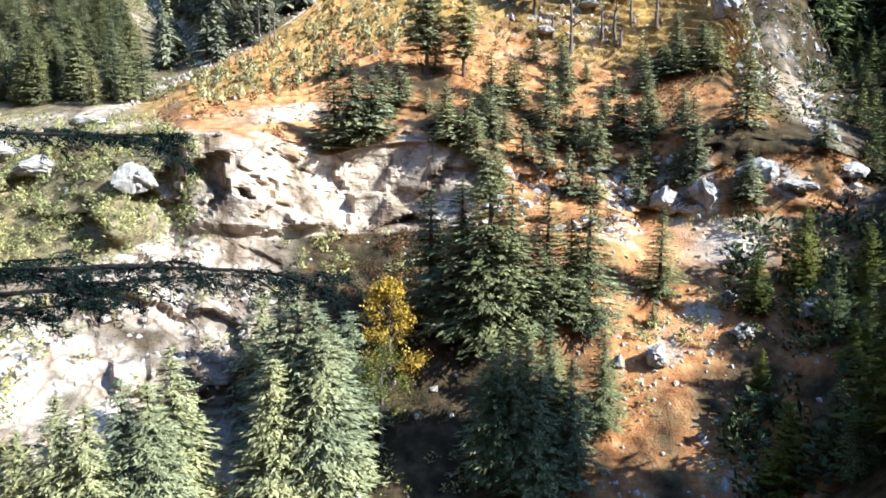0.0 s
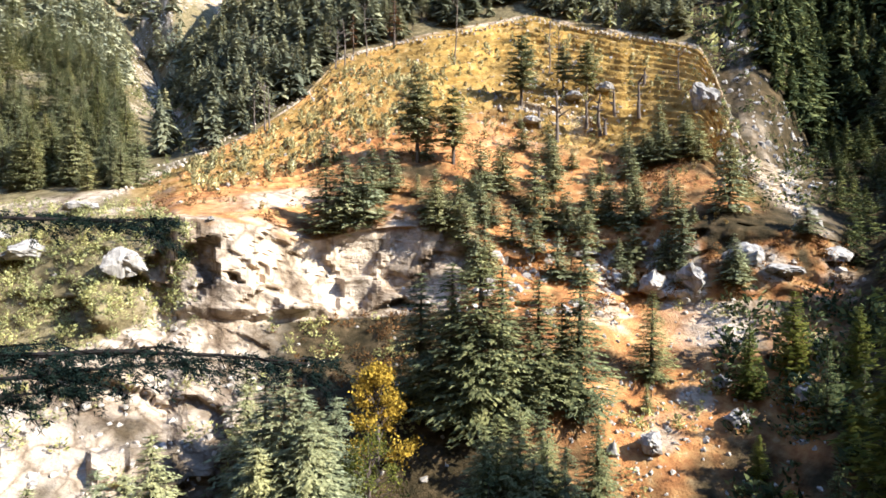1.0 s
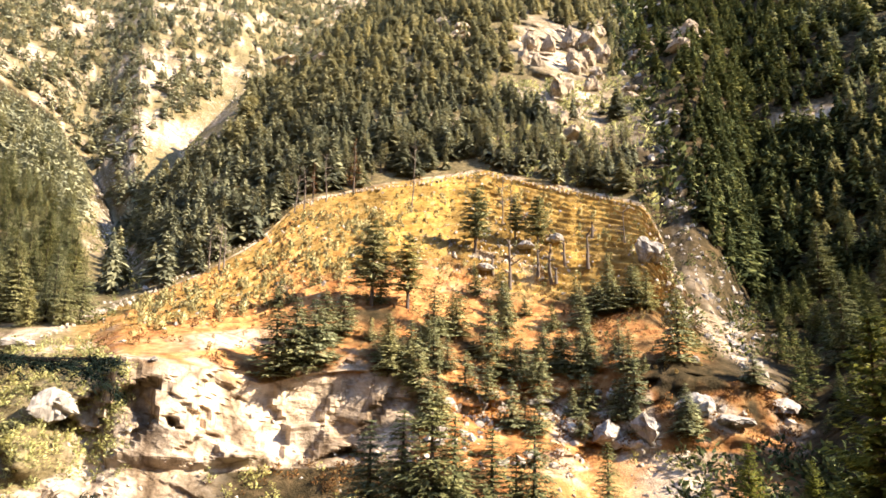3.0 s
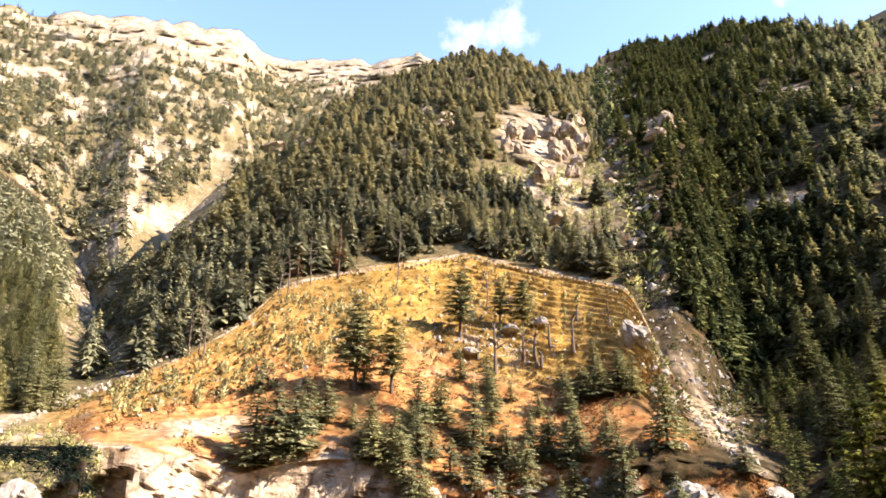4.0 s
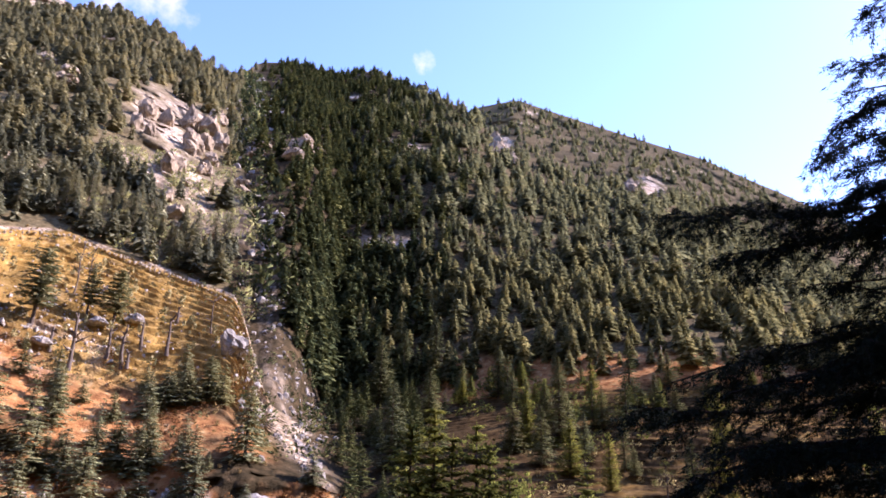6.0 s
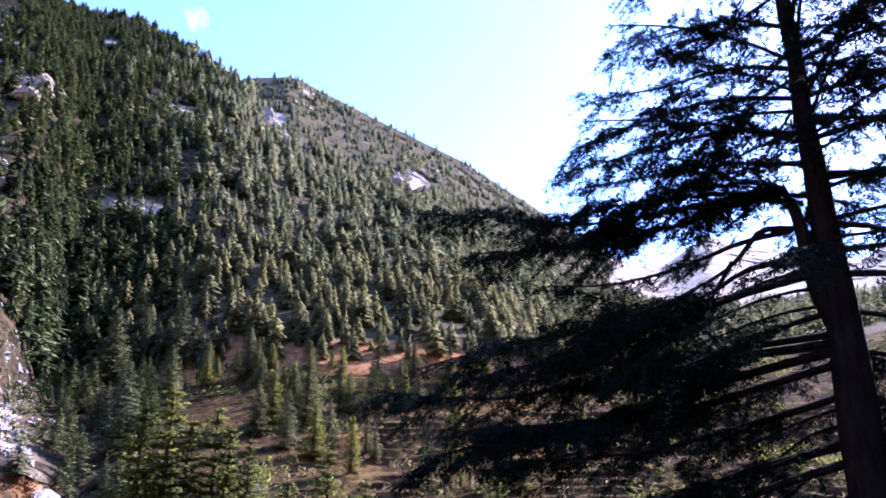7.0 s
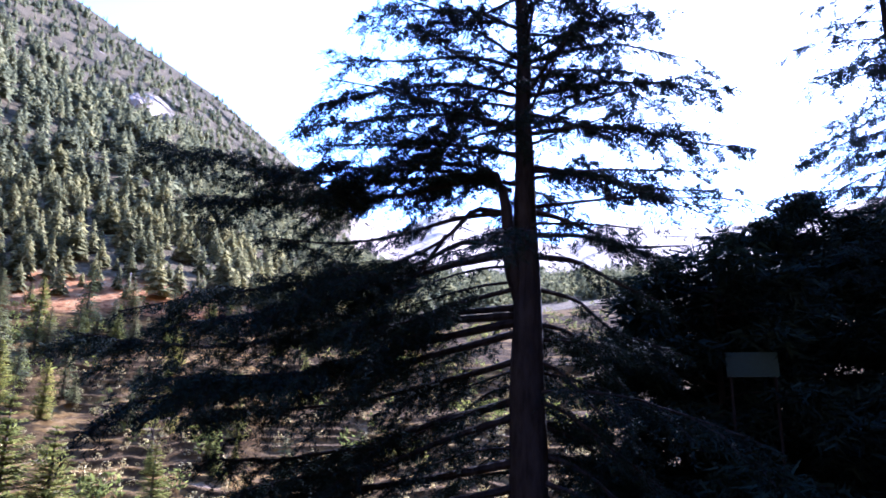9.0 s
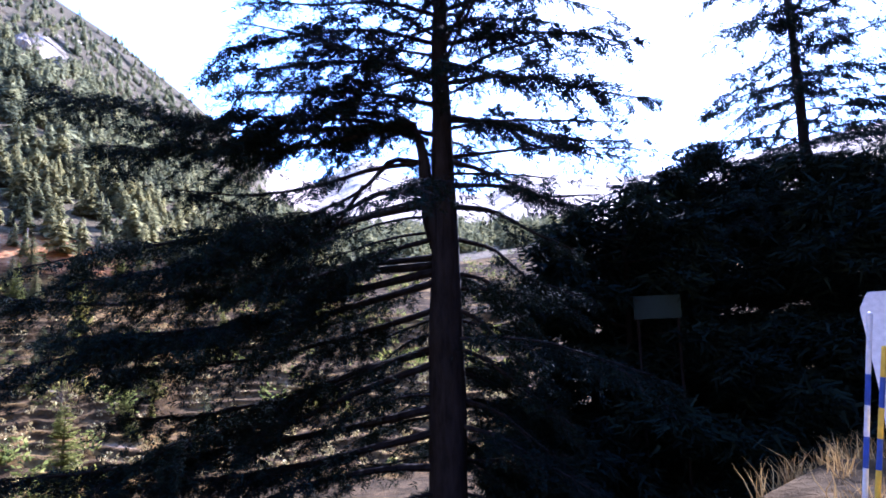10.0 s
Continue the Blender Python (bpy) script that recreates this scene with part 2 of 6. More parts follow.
FOOT = [(-60, 97, -9), (-34, 95, -9), (-27, 88, -8.8), (-23, 93, -7.2), (-21.6, 97, -6.8), (-20.6, 91, -7.4), (-15, 91, -7.8), (-7, 94, -7.5), (-3, 92, -7.3), (2, 90, -7), (5, 83, -7.8),
        (10, 84, -7.4), (16, 90, -7.4), (20, 95, -6.2), (26, 97, -5.4), (32, 100, -5.5), (36, 98, -2.5), (45, 100, -1), (60, 105, 0.5),
        (75, 110, 1), (90, 110, 1), (110, 110, 2), (135, 110, 8)]
BROW = [(-60, 125, 0), (-34, 125, -1), (-26, 106, 0.3), (-22, 105, 0.6), (-20.7, 96, 0.8), (-15, 95, 0.3), (-10, 98, -1.2), (-7, 98, -0.4), (-3, 98, 0.1),
        (2, 98, 0), (5, 103, -0.2), (9, 106, -0.8), (16, 104, -1.6), (20, 101, -1.0), (24, 101, -0.1), (29, 105, -0.3), (33, 112, -2.2), (36, 118, 0.5),
        (45, 130, 3.4), (60, 140, 4.4), (75, 150, 5), (90, 160, 5), (135, 160, 12)]
TERRACE = [(-60, 210, 6), (-34, 190, 5), (-26, 150, 3.6), (-23, 142, 3.5), (-15, 155, 7.6), (-11, 165, 10.4), (-7.7, 180, 14),
           (-0.7, 190, 15.8), (8, 200, 17.2), (14, 195, 15.9), (19, 190, 14.7), (21.7, 185, 14), (23.5, 160, 9.5), (25, 140, 5.6),
           (27, 145, 4.6), (30, 190, 6), (36, 188, 7.2), (40, 180, 7.6), (50, 170, 8.6), (60, 170, 9), (70, 178, 8.4), (80, 195, 8), (135, 210, 15)]
CREST = [(-60, 520, 22), (-34, 500, 20), (-27, 480, 17), (-23.5, 420, 12.5), (-21, 300, 9.6), (-19, 330, 13.5), (-17, 380, 17.5),
         (-13.4, 450, 22), (-11, 480, 22.8), (-8.8, 520, 24.6), (-5.2, 600, 28.4), (0.4, 660, 31.2), (5.9, 690, 33), (9.2, 700, 33.7),
         (13.1, 690, 32.9), (17.5, 640, 31.3), (19, 720, 31.2), (20.8, 1020, 32.8), (24.6, 980, 33.3), (28, 910, 32.8), (31.3, 840, 33.5)]
CREST += [(35.5, 740, 32.6), (40.6, 640, 30.9), (43.5, 590, 28.6), (47, 560, 26.4), (52, 560, 24.6), (57, 575, 24), (62, 600, 21.2),
          (68, 640, 17.2), (72, 680, 14.7), (80, 700, 12), (100, 600, 11.5), (135, 900, 18)]
BACK = [(-60, 1500, 29), (-34, 1500, 30.2), (-29.7, 1500, 30.8), (-26, 1500, 31.8), (-20, 1450, 33.0), (-13.4, 1500, 33.4), (-10.2, 1700, 31.8),
        (-7, 1750, 32.2), (-4, 1700, 32.7), (-1.8, 1650, 32.5), (3.6, 1600, 33.6), (8, 1500, 31), (19, 1300, 27), (38, 1300, 29), (41.7, 1300, 31.0),
        (45.7, 1300, 31.6), (50.8, 1300, 29.9), (56.5, 1300, 27.8), (61.8, 1300, 25.6), (68, 1350, 21.8), (72, 1450, 18.9), (74, 2200, 17.3)]
BACK += [(78.5, 3000, 15.9), (82.4, 3000, 18.2), (85.3, 3000, 17), (93, 3000, 14.7), (96, 3000, 16.7), (105, 3000, 15.7), (135, 3000, 18)]

AZ = np.concatenate([np.arange(-60, -42, 3.0), np.arange(-42, 126, 0.38), np.arange(126, 300, 3.0)])
# Unseen slope behind the road, raised to block sky fill
CLOSE = {"VERGE": (9, -9), "VALLEY": (34, 30), "LOW": (60, 35), "FOOT": (100, 38), "BROW": (160, 38), "TERRACE": (210, 38), "CREST": (700, 36), "BACK": (1500, 22)}


def line(points, far):
    """Level distance and height along the bearings AZ; behind the road an unseen hill is added, steep enough to cut
    skylight.
    """
    a, d, e = zip(*(points + [(165, *far), (275, *far), (300, *points[0][1:])]))
    fine = np.arange(-75, 315, 0.1)
    k = np.exp(-0.5 * (np.arange(-15, 16) / 4.5) ** 2)
    k /= k.sum()
    sm = [np.interp(AZ, fine, np.convolve(np.pad(np.interp(fine, a, v), 15, "edge"), k, "valid")) for v in (d, e)]
    return sm[0], sm[0] * np.tan(np.radians(sm[1]))


L = {"EDGE": (np.full(len(AZ), 0.005), np.full(len(AZ), -1.6))}
for nm, pts in (("VERGE", VERGE), ("VALLEY", VALLEY), ("LOW", LOW), ("FOOT", FOOT), ("BROW", BROW), ("TERRACE", TERRACE), ("CREST", CREST), ("BACK", BACK)):
    L[nm] = line(pts, CLOSE[nm])
skyward = np.clip((AZ + 23) / 3, 0, 1)
dip_d = L["CREST"][0] * 1.18
L["DIP"] = (dip_d, dip_d * (L["CREST"][1] / L["CREST"][0]) * (1 - 0.2 * skyward) + 0.03 * dip_d * (1 - skyward))
L["END"] = (np.full(len(AZ), 4600.0), np.full(len(AZ), 100.0))

BANDS = [("EDGE", "VERGE", 5), ("VERGE", "VALLEY", 22), ("VALLEY", "LOW", 18), ("LOW", "FOOT", 70), ("FOOT", "BROW", 46), ("BROW", "TERRACE", 150),
         ("TERRACE", "CREST", 115), ("CREST", "DIP", 5), ("DIP", "BACK", 60), ("BACK", "END", 5)]
dist, high, band, along = [], [], [], []
ripple = fbm(np.stack([AZ * 0.35, AZ * 0, AZ * 0], 1), 1.0, 3, 5)
for k, (a, b, rows) in enumerate(BANDS):
    for j in range(rows + (k == len(BANDS) - 1)):
        v = np.full(len(AZ), j / rows)
        vd, vz = v.copy(), v.copy()
        if (a, b) == ("BROW", "TERRACE"):
            steps = 24
            s = v * steps + ripple * 0.9
            base, fr = np.floor(s), s - np.floor(s)
            td, tz = (base + np.clip(fr / 0.75, 0, 1) - ripple * 0.9) / steps, (base + np.clip((fr - 0.55) / 0.4, 0, 1) - ripple * 0.9) / steps
            w = np.clip((v - 0.2) / 0.15, 0, 1) * np.clip((1 - v) / 0.06, 0, 1) * np.clip((AZ + 24) / 4, 0, 1) * (1 - 0.3 * np.clip((AZ - 26) / 6, 0, 1)) * (AZ < 80)
            vd, vz = v + (td - v) * w, v + (tz - v) * w
        if (a, b) in (("LOW", "FOOT"), ("FOOT", "BROW")):
            steps = 11 if a == "LOW" else 7
            s = v * steps + ripple * 0.9
            base, fr = np.floor(s), s - np.floor(s)
            td, tz = (base + np.clip(fr / 0.8, 0, 1) - ripple * 0.9) / steps, (base + np.clip((fr - 0.6) / 0.4, 0, 1) - ripple * 0.9) / steps
            w = np.clip((AZ - 44) / 6, 0, 1) * (AZ < 95) * np.clip(np.minimum(v, 1 - v) * 10, 0, 1)
            vd, vz = v + (td - v) * w, v + (tz - v) * w
        dist.append(L[a][0] + (L[b][0] - L[a][0]) * vd)
        high.append(L[a][1] + (L[b][1] - L[a][1]) * vz)
        band.append(np.full(len(AZ), k))
        along.append(v)
D, Z, BAND, V = (np.array(x) for x in (dist, high, band, along))
NR, NC = D.shape
A2 = np.broadcast_to(AZ, D.shape)
P = np.stack([np.sin(np.radians(A2)) * D, np.cos(np.radians(A2)) * D, Z], -1).reshape(-1, 3)
az_, el_, band_, v_ = A2.ravel(), np.degrees(np.arctan2(Z, D)).ravel(), BAND.ravel(), V.ravel()
dist_ = D.ravel()


def bump_at(x, centre, width):
    return np.exp(-((x - centre) / width) ** 2)


# stream beds on both sides of the wooded spur: line of bearing against elevation
right_bed = np.interp(el_, [-3, 1.4, 6.1, 9.7, 12.5, 15.2, 19, 22.8, 25.5, 29], [31, 28.6, 26.6, 25.0, 24.2, 23.7, 23.0, 21.5, 20.1, 20.0])
left_bed = np.interp(el_, [3, 5.2, 6.3, 8.1, 9.7, 12.4, 14.7, 16.2, 18.8, 21.8], [-24.2, -19.8, -18.8, -20.7, -22.2, -23.7, -22.3, -19.6, -16.6, -13.9])
bed_wander = fbm(np.stack([el_ * 0.5, 0 * el_, 0 * el_], 1), 1.0, 3, 31)
right_bed = right_bed + 0.4 * bed_wander
bed_r = bump_at(az_, right_bed, np.where(el_ > 20, 0.5, 1.1)) * (band_ >= 5) * (band_ <= 6)
bed_l = bump_at(az_, left_bed, 0.9) * (band_ >= 5) * (band_ <= 8) * (el_ > 3) * (el_ < 25)
# relief pushes the sheet along the line of sight, so that the outlines stay where they are
relief = np.zeros(len(P))
crag = fbm(P, 7.0, 5, 11, ridged=True)
rough_ = fbm(P, 30.0, 5, 12)
mount = fbm(P, 140.0, 5, 13, ridged=True)
ends = np.clip(np.minimum(v_, 1 - v_) * 6, 0.15, 1)
relief += (band_ == 3) * (0.012 * rough_ + 0.004 * crag) * ends
relief += (band_ == 4) * (0.006 * crag + 0.014 * rough_)
relief += (band_ == 5) * (0.005 * rough_ + 0.003 * crag * (az_ < -20)) * ends
gully = fbm(P * (1.0, 1.0, 0.35), 95.0, 4, 14, ridged=True)
relief += (band_ == 6) * (0.03 * mount + 0.012 * rough_ - 0.05 * gully * np.clip((az_ - 19) / 5, 0, 1) * (dist_ > 260)) * ends
relief += (band_ == 8) * (0.045 * mount + 0.008 * rough_) * ends
relief += 0.03 * bed_r * (band_ == 6) * ends + 0.03 * bed_l * ends


def sm_(x, a, b):
    t = np.clip((x - a) / (b - a), 0, 1)
    return t * t * (3 - 2 * t)


def blocks(p, size, seed):
    """Broken rock: every cell a tilted facet of its own."""
    q = p / size + 0.35 * np.stack([value_noise(p / size * 1.7, seed + k) for k in (1, 2, 3)], 1)
    i = np.floor(q).astype(np.int64)
    best, val = np.full(len(p), 9.0), np.zeros(len(p))
    for dx in (-1, 0, 1):
        for dy in (-1, 0, 1):
            for dz in (-1, 0, 1):
                c = i + (dx, dy, dz)
                h = [((c[:, 0] * 73856093) ^ (c[:, 1] * 19349663) ^ (c[:, 2] * 83492791) ^ (seed * 7919 + k * 104729)) * 2654435761 % 65536 / 65536.0 for k in range(7)]
                off = q - (c + np.stack(h[:3], 1))
                d = (off ** 2).sum(1)
                near = d < best
                best = np.where(near, d, best)
                val = np.where(near, (h[3] - 0.5) * 1.1 + (off * (np.stack(h[4:7], 1) - 0.5)).sum(1) * 1.5, val)
    return val


crags_ = bump_at(az_, 11.8 + (29.5 - el_) * 0.68, 4.2) * sm_(el_, 15.5, 18.5) * (1 - sm_(el_, 27.5, 30)) * (band_ == 6)
sub = np.flatnonzero((crags_ > 0.05) | ((band_ == 8) & (az_ < 18) & (az_ > -45)))
relief[sub] += np.where(band_[sub] == 8, 0.12, crags_[sub]) * ends[sub] * (0.03 * blocks(P[sub], 17.0, 15) + 0.012 * blocks(P[sub], 6.5, 16))
TILT = np.array(Euler((0.5, 0.6, 0.3)).to_matrix()) * (1.0, 1.0, 0.55)
craggy = ((band_ == 5) & (v_ < 0.09) & (az_ < 34)) | ((band_ == 4) & (az_ < 36)) | ((band_ == 3) & (az_ < 34) & (az_ > -50))
sub = np.flatnonzero(craggy & (az_ > -50))
w_ = np.where(band_[sub] >= 4, 1.0, np.where(az_[sub] < -12, 0.8, 0.25)) * np.where(band_[sub] == 3, np.clip(np.minimum(v_[sub], 1 - v_[sub]) * 8, 0.2, 1), 1.0)
w_ *= np.where(band_[sub] == 4, np.clip(v_[sub] * 8, 0.2, 1) * (1 - 0.5 * sm_(v_[sub], 0.75, 1.0)), np.where(band_[sub] == 5, 0.5 * (1 - sm_(v_[sub], 0.0, 0.085)), 1.0))
relief[sub] += w_ * (0.05 * blocks(P[sub] @ TILT, 10.0, 3) + 0.013 * blocks(P[sub] @ TILT, 4.2, 4) + 0.002 * blocks(P[sub], 1.3, 8))
sub = np.flatnonzero((band_ == 5) & (az_ < 40) & (az_ > -50))
relief[sub] += 0.0035 * blocks(P[sub], 3.0, 6)
sub = np.flatnonzero(((band_ == 6) | (band_ == 8)) & (az_ > -50) & (az_ < 80))
relief[sub] += np.where((band_[sub] == 8) & (az_[sub] < 18), 2.2, 1.0) * ends[sub] * (0.012 * blocks(P[sub], 38.0, 5) + 0.003 * blocks(P[sub], 14.0, 7))
rg = relief.reshape(NR, NC)
soft_r = rg.copy()
soft_r[1:-1, 1:-1] = 0.72 * rg[1:-1, 1:-1] + 0.07 * (rg[:-2, 1:-1] + rg[2:, 1:-1] + rg[1:-1, :-2] + rg[1:-1, 2:])
relief = soft_r.ravel()
P *= (1 + relief)[:, None]
# broken rock along the far skyline
jag = fbm(np.stack([az_, 0 * az_, 0 * az_], 1), 1.3, 4, 29, ridged=True)
P[:, 2] += 16.0 * (jag - 0.1) * (az_ > -45) * (1 - sm_(az_, 6, 12)) * np.where(band_ == 8, sm_(v_, 0.8, 1.0), np.where(band_ == 9, 1.0 * (v_ < 0.1), 0))


# ground cover
sm = sm_
patch = fbm(P, 22.0, 5, 21)
fine_ = fbm(P, 5.0, 4, 22)
far_patch = fbm(P, 55.0, 6, 23)
hill = (band_ == 5) * sm(az_, -25, -22) * (1 - sm(az_, 23, 27))
gold = hill * sm(v_ + 0.14 * patch + 0.15 * sm(az_, 4, 12), 0.36, 0.5) * (0.55 + 0.45 * sm(fine_ + patch, -0.5, 0.2)) * (0.6 + 0.4 * sm(az_, -8, 4))
soil = hill * (1 - sm(v_ + 0.12 * patch + 0.13 * sm(az_, 4, 12), 0.36, 0.46)) * sm(patch + fine_ * 0.6, -0.5, 0.0)
soil = np.maximum(soil, hill * (1 - sm(az_, -9, 1)) * sm(fine_ + 0.5 * patch, -0.2, 0.3) * 0.7)
soil = np.maximum(soil, (band_ == 3) * sm(az_, 6, 11) * (1 - sm(az_, 29, 33)) * sm(fine_ + patch, -0.5, 0.2))
soil = np.maximum(soil, np.where(band_ == 5, sm(v_, 0.68, 0.8), (band_ == 6) * (v_ < 0.03)) * sm(az_, 37, 40) * (1 - sm(az_, 64, 70)) * sm(patch + fine_, -0.9, -0.3))
streak = fbm(np.stack([az_ * 0.3, el_ * 6.0, 0 * az_], 1), 1.0, 5, 24)
gold = np.maximum(gold, ((band_ == 5) | (band_ == 4) | (band_ == 3)) * sm(az_, 42, 52) * sm(streak + 0.5 * fine_, 0.08, 0.4) * 0.36)
dirt = ((band_ >= 3) & (band_ <= 5)) * sm(az_, 36, 42)
dirt = np.maximum(dirt, (band_ <= 2) * 0.6)
cliff_l = (band_ == 4) * sm(az_, -24, -21) * (1 - sm(az_ + 2.0 * fine_, 0.5, 3.5))
cliff_r = (band_ == 4) * sm(az_, 12, 15) * (1 - sm(az_, 31, 34)) * sm(fine_ + 0.5 * patch, -0.1, 0.2)
soil = np.maximum(soil, (band_ == 4) * sm(az_, -1, 3) * (1 - sm(az_, 30, 33)) * sm(fine_ + patch, -0.6, -0.1))
low_l = (band_ == 3) * (1 - sm(az_, -17, -11)) * sm(patch * 0.8 + fine_ * 0.5, -0.55, -0.15)
rock = np.maximum.reduce([cliff_l, cliff_r, low_l])
rock = np.maximum(rock, (band_ == 5) * (az_ < -20) * sm(patch + fine_ * 0.5, 0.1, 0.4) * 0.9)
rock = np.maximum(rock, hill * sm(fine_ + 0.5 * patch, 0.45, 0.75) * 0.7)
face = bump_at(az_, 11.8 + (29.5 - el_) * 0.68, 4.2) * sm(el_, 15.5, 18.5) * (1 - sm(el_, 27.5, 30)) * (band_ == 6)
rock = np.maximum(rock, face * sm(far_patch + 0.8 * patch + 0.35 * face, -0.05, 0.3) * (0.35 + 0.65 * sm(fbm(P, 15.0, 4, 28), -0.2, 0.15)))
rock = np.maximum(rock, ((band_ == 6) | (band_ == 8)) * (az_ < 18) * sm(far_patch + 0.7 * patch - np.where(az_ < -10, 0.05, 0.22), 0.0, 0.25) * sm(fine_ + 0.6 * patch, -0.45, 0.15))
left_mt = (((band_ == 6) & (az_ < -12)) | ((band_ == 8) & (az_ < 8))) * (az_ > -50)
bit = fbm(P, 13.0, 4, 27)
rock = np.where((left_mt > 0) & (band_ == 6), rock * (0.45 + 0.55 * sm(bit, -0.15, 0.15)), rock)
rock = np.maximum(rock, left_mt * 0.95 * sm(bit + 0.4 * far_patch + 0.25 * fine_, 0.17, 0.32) * sm(el_, 10, 15))
scrub = np.maximum(((band_ == 4) | (band_ == 5)) * (1 - sm(az_, -24, -20)) * (az_ > -50), 0)
scrub = np.maximum(scrub, left_mt * sm(el_, 7, 11))
scrub = np.maximum(scrub, ((band_ == 6) | (band_ == 8)) * np.where(az_ < 21, 0.75, 0.4 * sm(az_, 34, 44)))
rock = np.maximum(rock, (band_ == 8) * (az_ < 18) * sm(el_ + 4 * far_patch, 29.0, 31.0) * (0.3 + 0.6 * sm(patch + fine_, -0.5, 0.4)))
rock = np.maximum(rock, (band_ >= 6) * (az_ >= 18) * (el_ > 19) * sm(far_patch + 0.5 * patch, 0.45, 0.65))
for ca, ce, wa, we in ((44.3, 27.6, 1.2, 1.3), (57.3, 23.6, 1.3, 1.5), (25.3, 26.6, 2.2, 1.0), (36, 27.5, 1.2, 0.5), (40, 26.6, 0.9, 0.4), (33.5, 27.8, 1.0, 0.4)):
    rock = np.maximum(rock, (band_ >= 6) * sm(bump_at(az_, ca, wa) * bump_at(el_, ce, we) + 0.3 * patch + 0.5 * bit, 0.42, 0.7))
rock = np.maximum(rock, (0.8 * bed_r + bed_l) * sm(fine_ + 0.6 * patch, 0.0, 0.45))
rock = np.maximum(rock, (band_ == 3) * sm(az_, 8, 12) * sm(fine_ + 0.5 * patch, 0.35, 0.6) * 0.8)
rock = np.maximum(rock, (band_ == 3) * bump_at(az_, 23.5, 3.5) * sm(v_, 0.7, 0.85))
rock = np.maximum(rock, hill * sm(v_, 0.975, 0.985) * sm(fine_, -0.4, 0.0))
rock = np.maximum(rock, hill * bump_at(az_, 9.0, 4.0) * bump_at(el_, 9.5, 2.2) * sm(fine_ + 0.4 * patch, -0.1, 0.3))
rock = np.maximum(rock, (band_ == 5) * bump_at(az_, np.interp(el_, [0, 3, 6, 10], [30, 26.6, 24.3, 23.4]), 0.8) * sm(fine_ + patch, -0.5, 0.1))
rock = np.maximum(rock, hill * (az_ < 4) * (1 - sm(v_, 0.0, 0.03 + 0.05 * (fine_ > 0))) * sm(fine_ + 0.4 * patch, -0.35, 0.1))
rock = np.maximum(rock, hill * bump_at(az_, -13.2, 3.4) * sm(bump_at(el_, 2.3 + 0.12 * (az_ + 13), 0.9) + 0.3 * fine_, 0.45, 0.7))
soil = np.where(band_ == 4, np.maximum(soil, sm(v_, 0.82, 1.0) * sm(az_, -20, -17) * (1 - sm(az_, 30, 33)) * sm(fine_, -0.2, 0.25)), soil)
rock = np.where((band_ == 4) & (v_ > 0.8), rock * (1 - 0.8 * sm(v_, 0.85, 1.0) * sm(fine_, -0.2, 0.25)), rock)
# Far mountain painted as pale rock to stand for its haze
far_hazed = (band_ == 8) * sm(az_, 73, 76)
rock = np.maximum(rock, far_hazed)

idx = np.arange(NR * NC).reshape(NR, NC)
nxt = np.roll(idx, -1, axis=1)
quads = np.stack([idx[:-1], nxt[:-1], nxt[1:], idx[1:]], -1).reshape(-1, 4)[:, ::-1]
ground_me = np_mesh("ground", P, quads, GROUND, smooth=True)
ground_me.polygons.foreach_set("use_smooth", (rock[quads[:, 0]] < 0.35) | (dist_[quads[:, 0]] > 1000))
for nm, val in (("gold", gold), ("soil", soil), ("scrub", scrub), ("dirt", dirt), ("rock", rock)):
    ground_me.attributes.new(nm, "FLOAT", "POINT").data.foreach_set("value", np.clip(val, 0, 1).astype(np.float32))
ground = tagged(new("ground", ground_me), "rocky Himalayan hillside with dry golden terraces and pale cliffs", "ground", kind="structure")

GRID = P.reshape(NR, NC, 3)
GEL = np.degrees(np.arctan2(GRID[..., 2], np.hypot(GRID[..., 0], GRID[..., 1])))
FIRST = 45


def on_ground(az, el):
    """The nearest place of the hillside on that bearing and elevation, as seen from the road."""
    c = int(np.argmin(np.abs(AZ - az)))
    r = FIRST + int(np.argmax(GEL[FIRST:, c] >= el))
    return Vector(GRID[r, c])


# ---------------------------------------------------------------- conifers
def tube(points, radii, sides=6):
    """Vertices and faces of a tapering tube along the points."""
    points = np.asarray(points, float)
    v, f = [], []
    for i, (p, r) in enumerate(zip(points, radii)):
        t = points[min(i + 1, len(points) - 1)] - points[max(i - 1, 0)]
        t = t / (np.linalg.norm(t) + 1e-9)
        u = np.cross(t, (0.31, 0.2, 1.0) if abs(t[2]) < 0.8 else (1.0, 0.1, 0))
        u /= np.linalg.norm(u)
        w = np.cross(t, u)
        for s in range(sides):
            a = 2 * math.pi * s / sides
            v.append(p + r * (math.cos(a) * u + math.sin(a) * w))
    for i in range(len(points) - 1):
        for s in range(sides):
            a, b = i * sides + s, i * sides + (s + 1) % sides
            f += [(a, b, b + sides), (a, b + sides, a + sides)]
    return np.array(v), np.array(f)


def join(pieces):
    v, f, n = [], [], 0
    for pv, pf in pieces:
        v.append(pv)
        f.append(np.asarray(pf) + n)
        n += len(pv)
    return np.concatenate(v), np.concatenate(f)


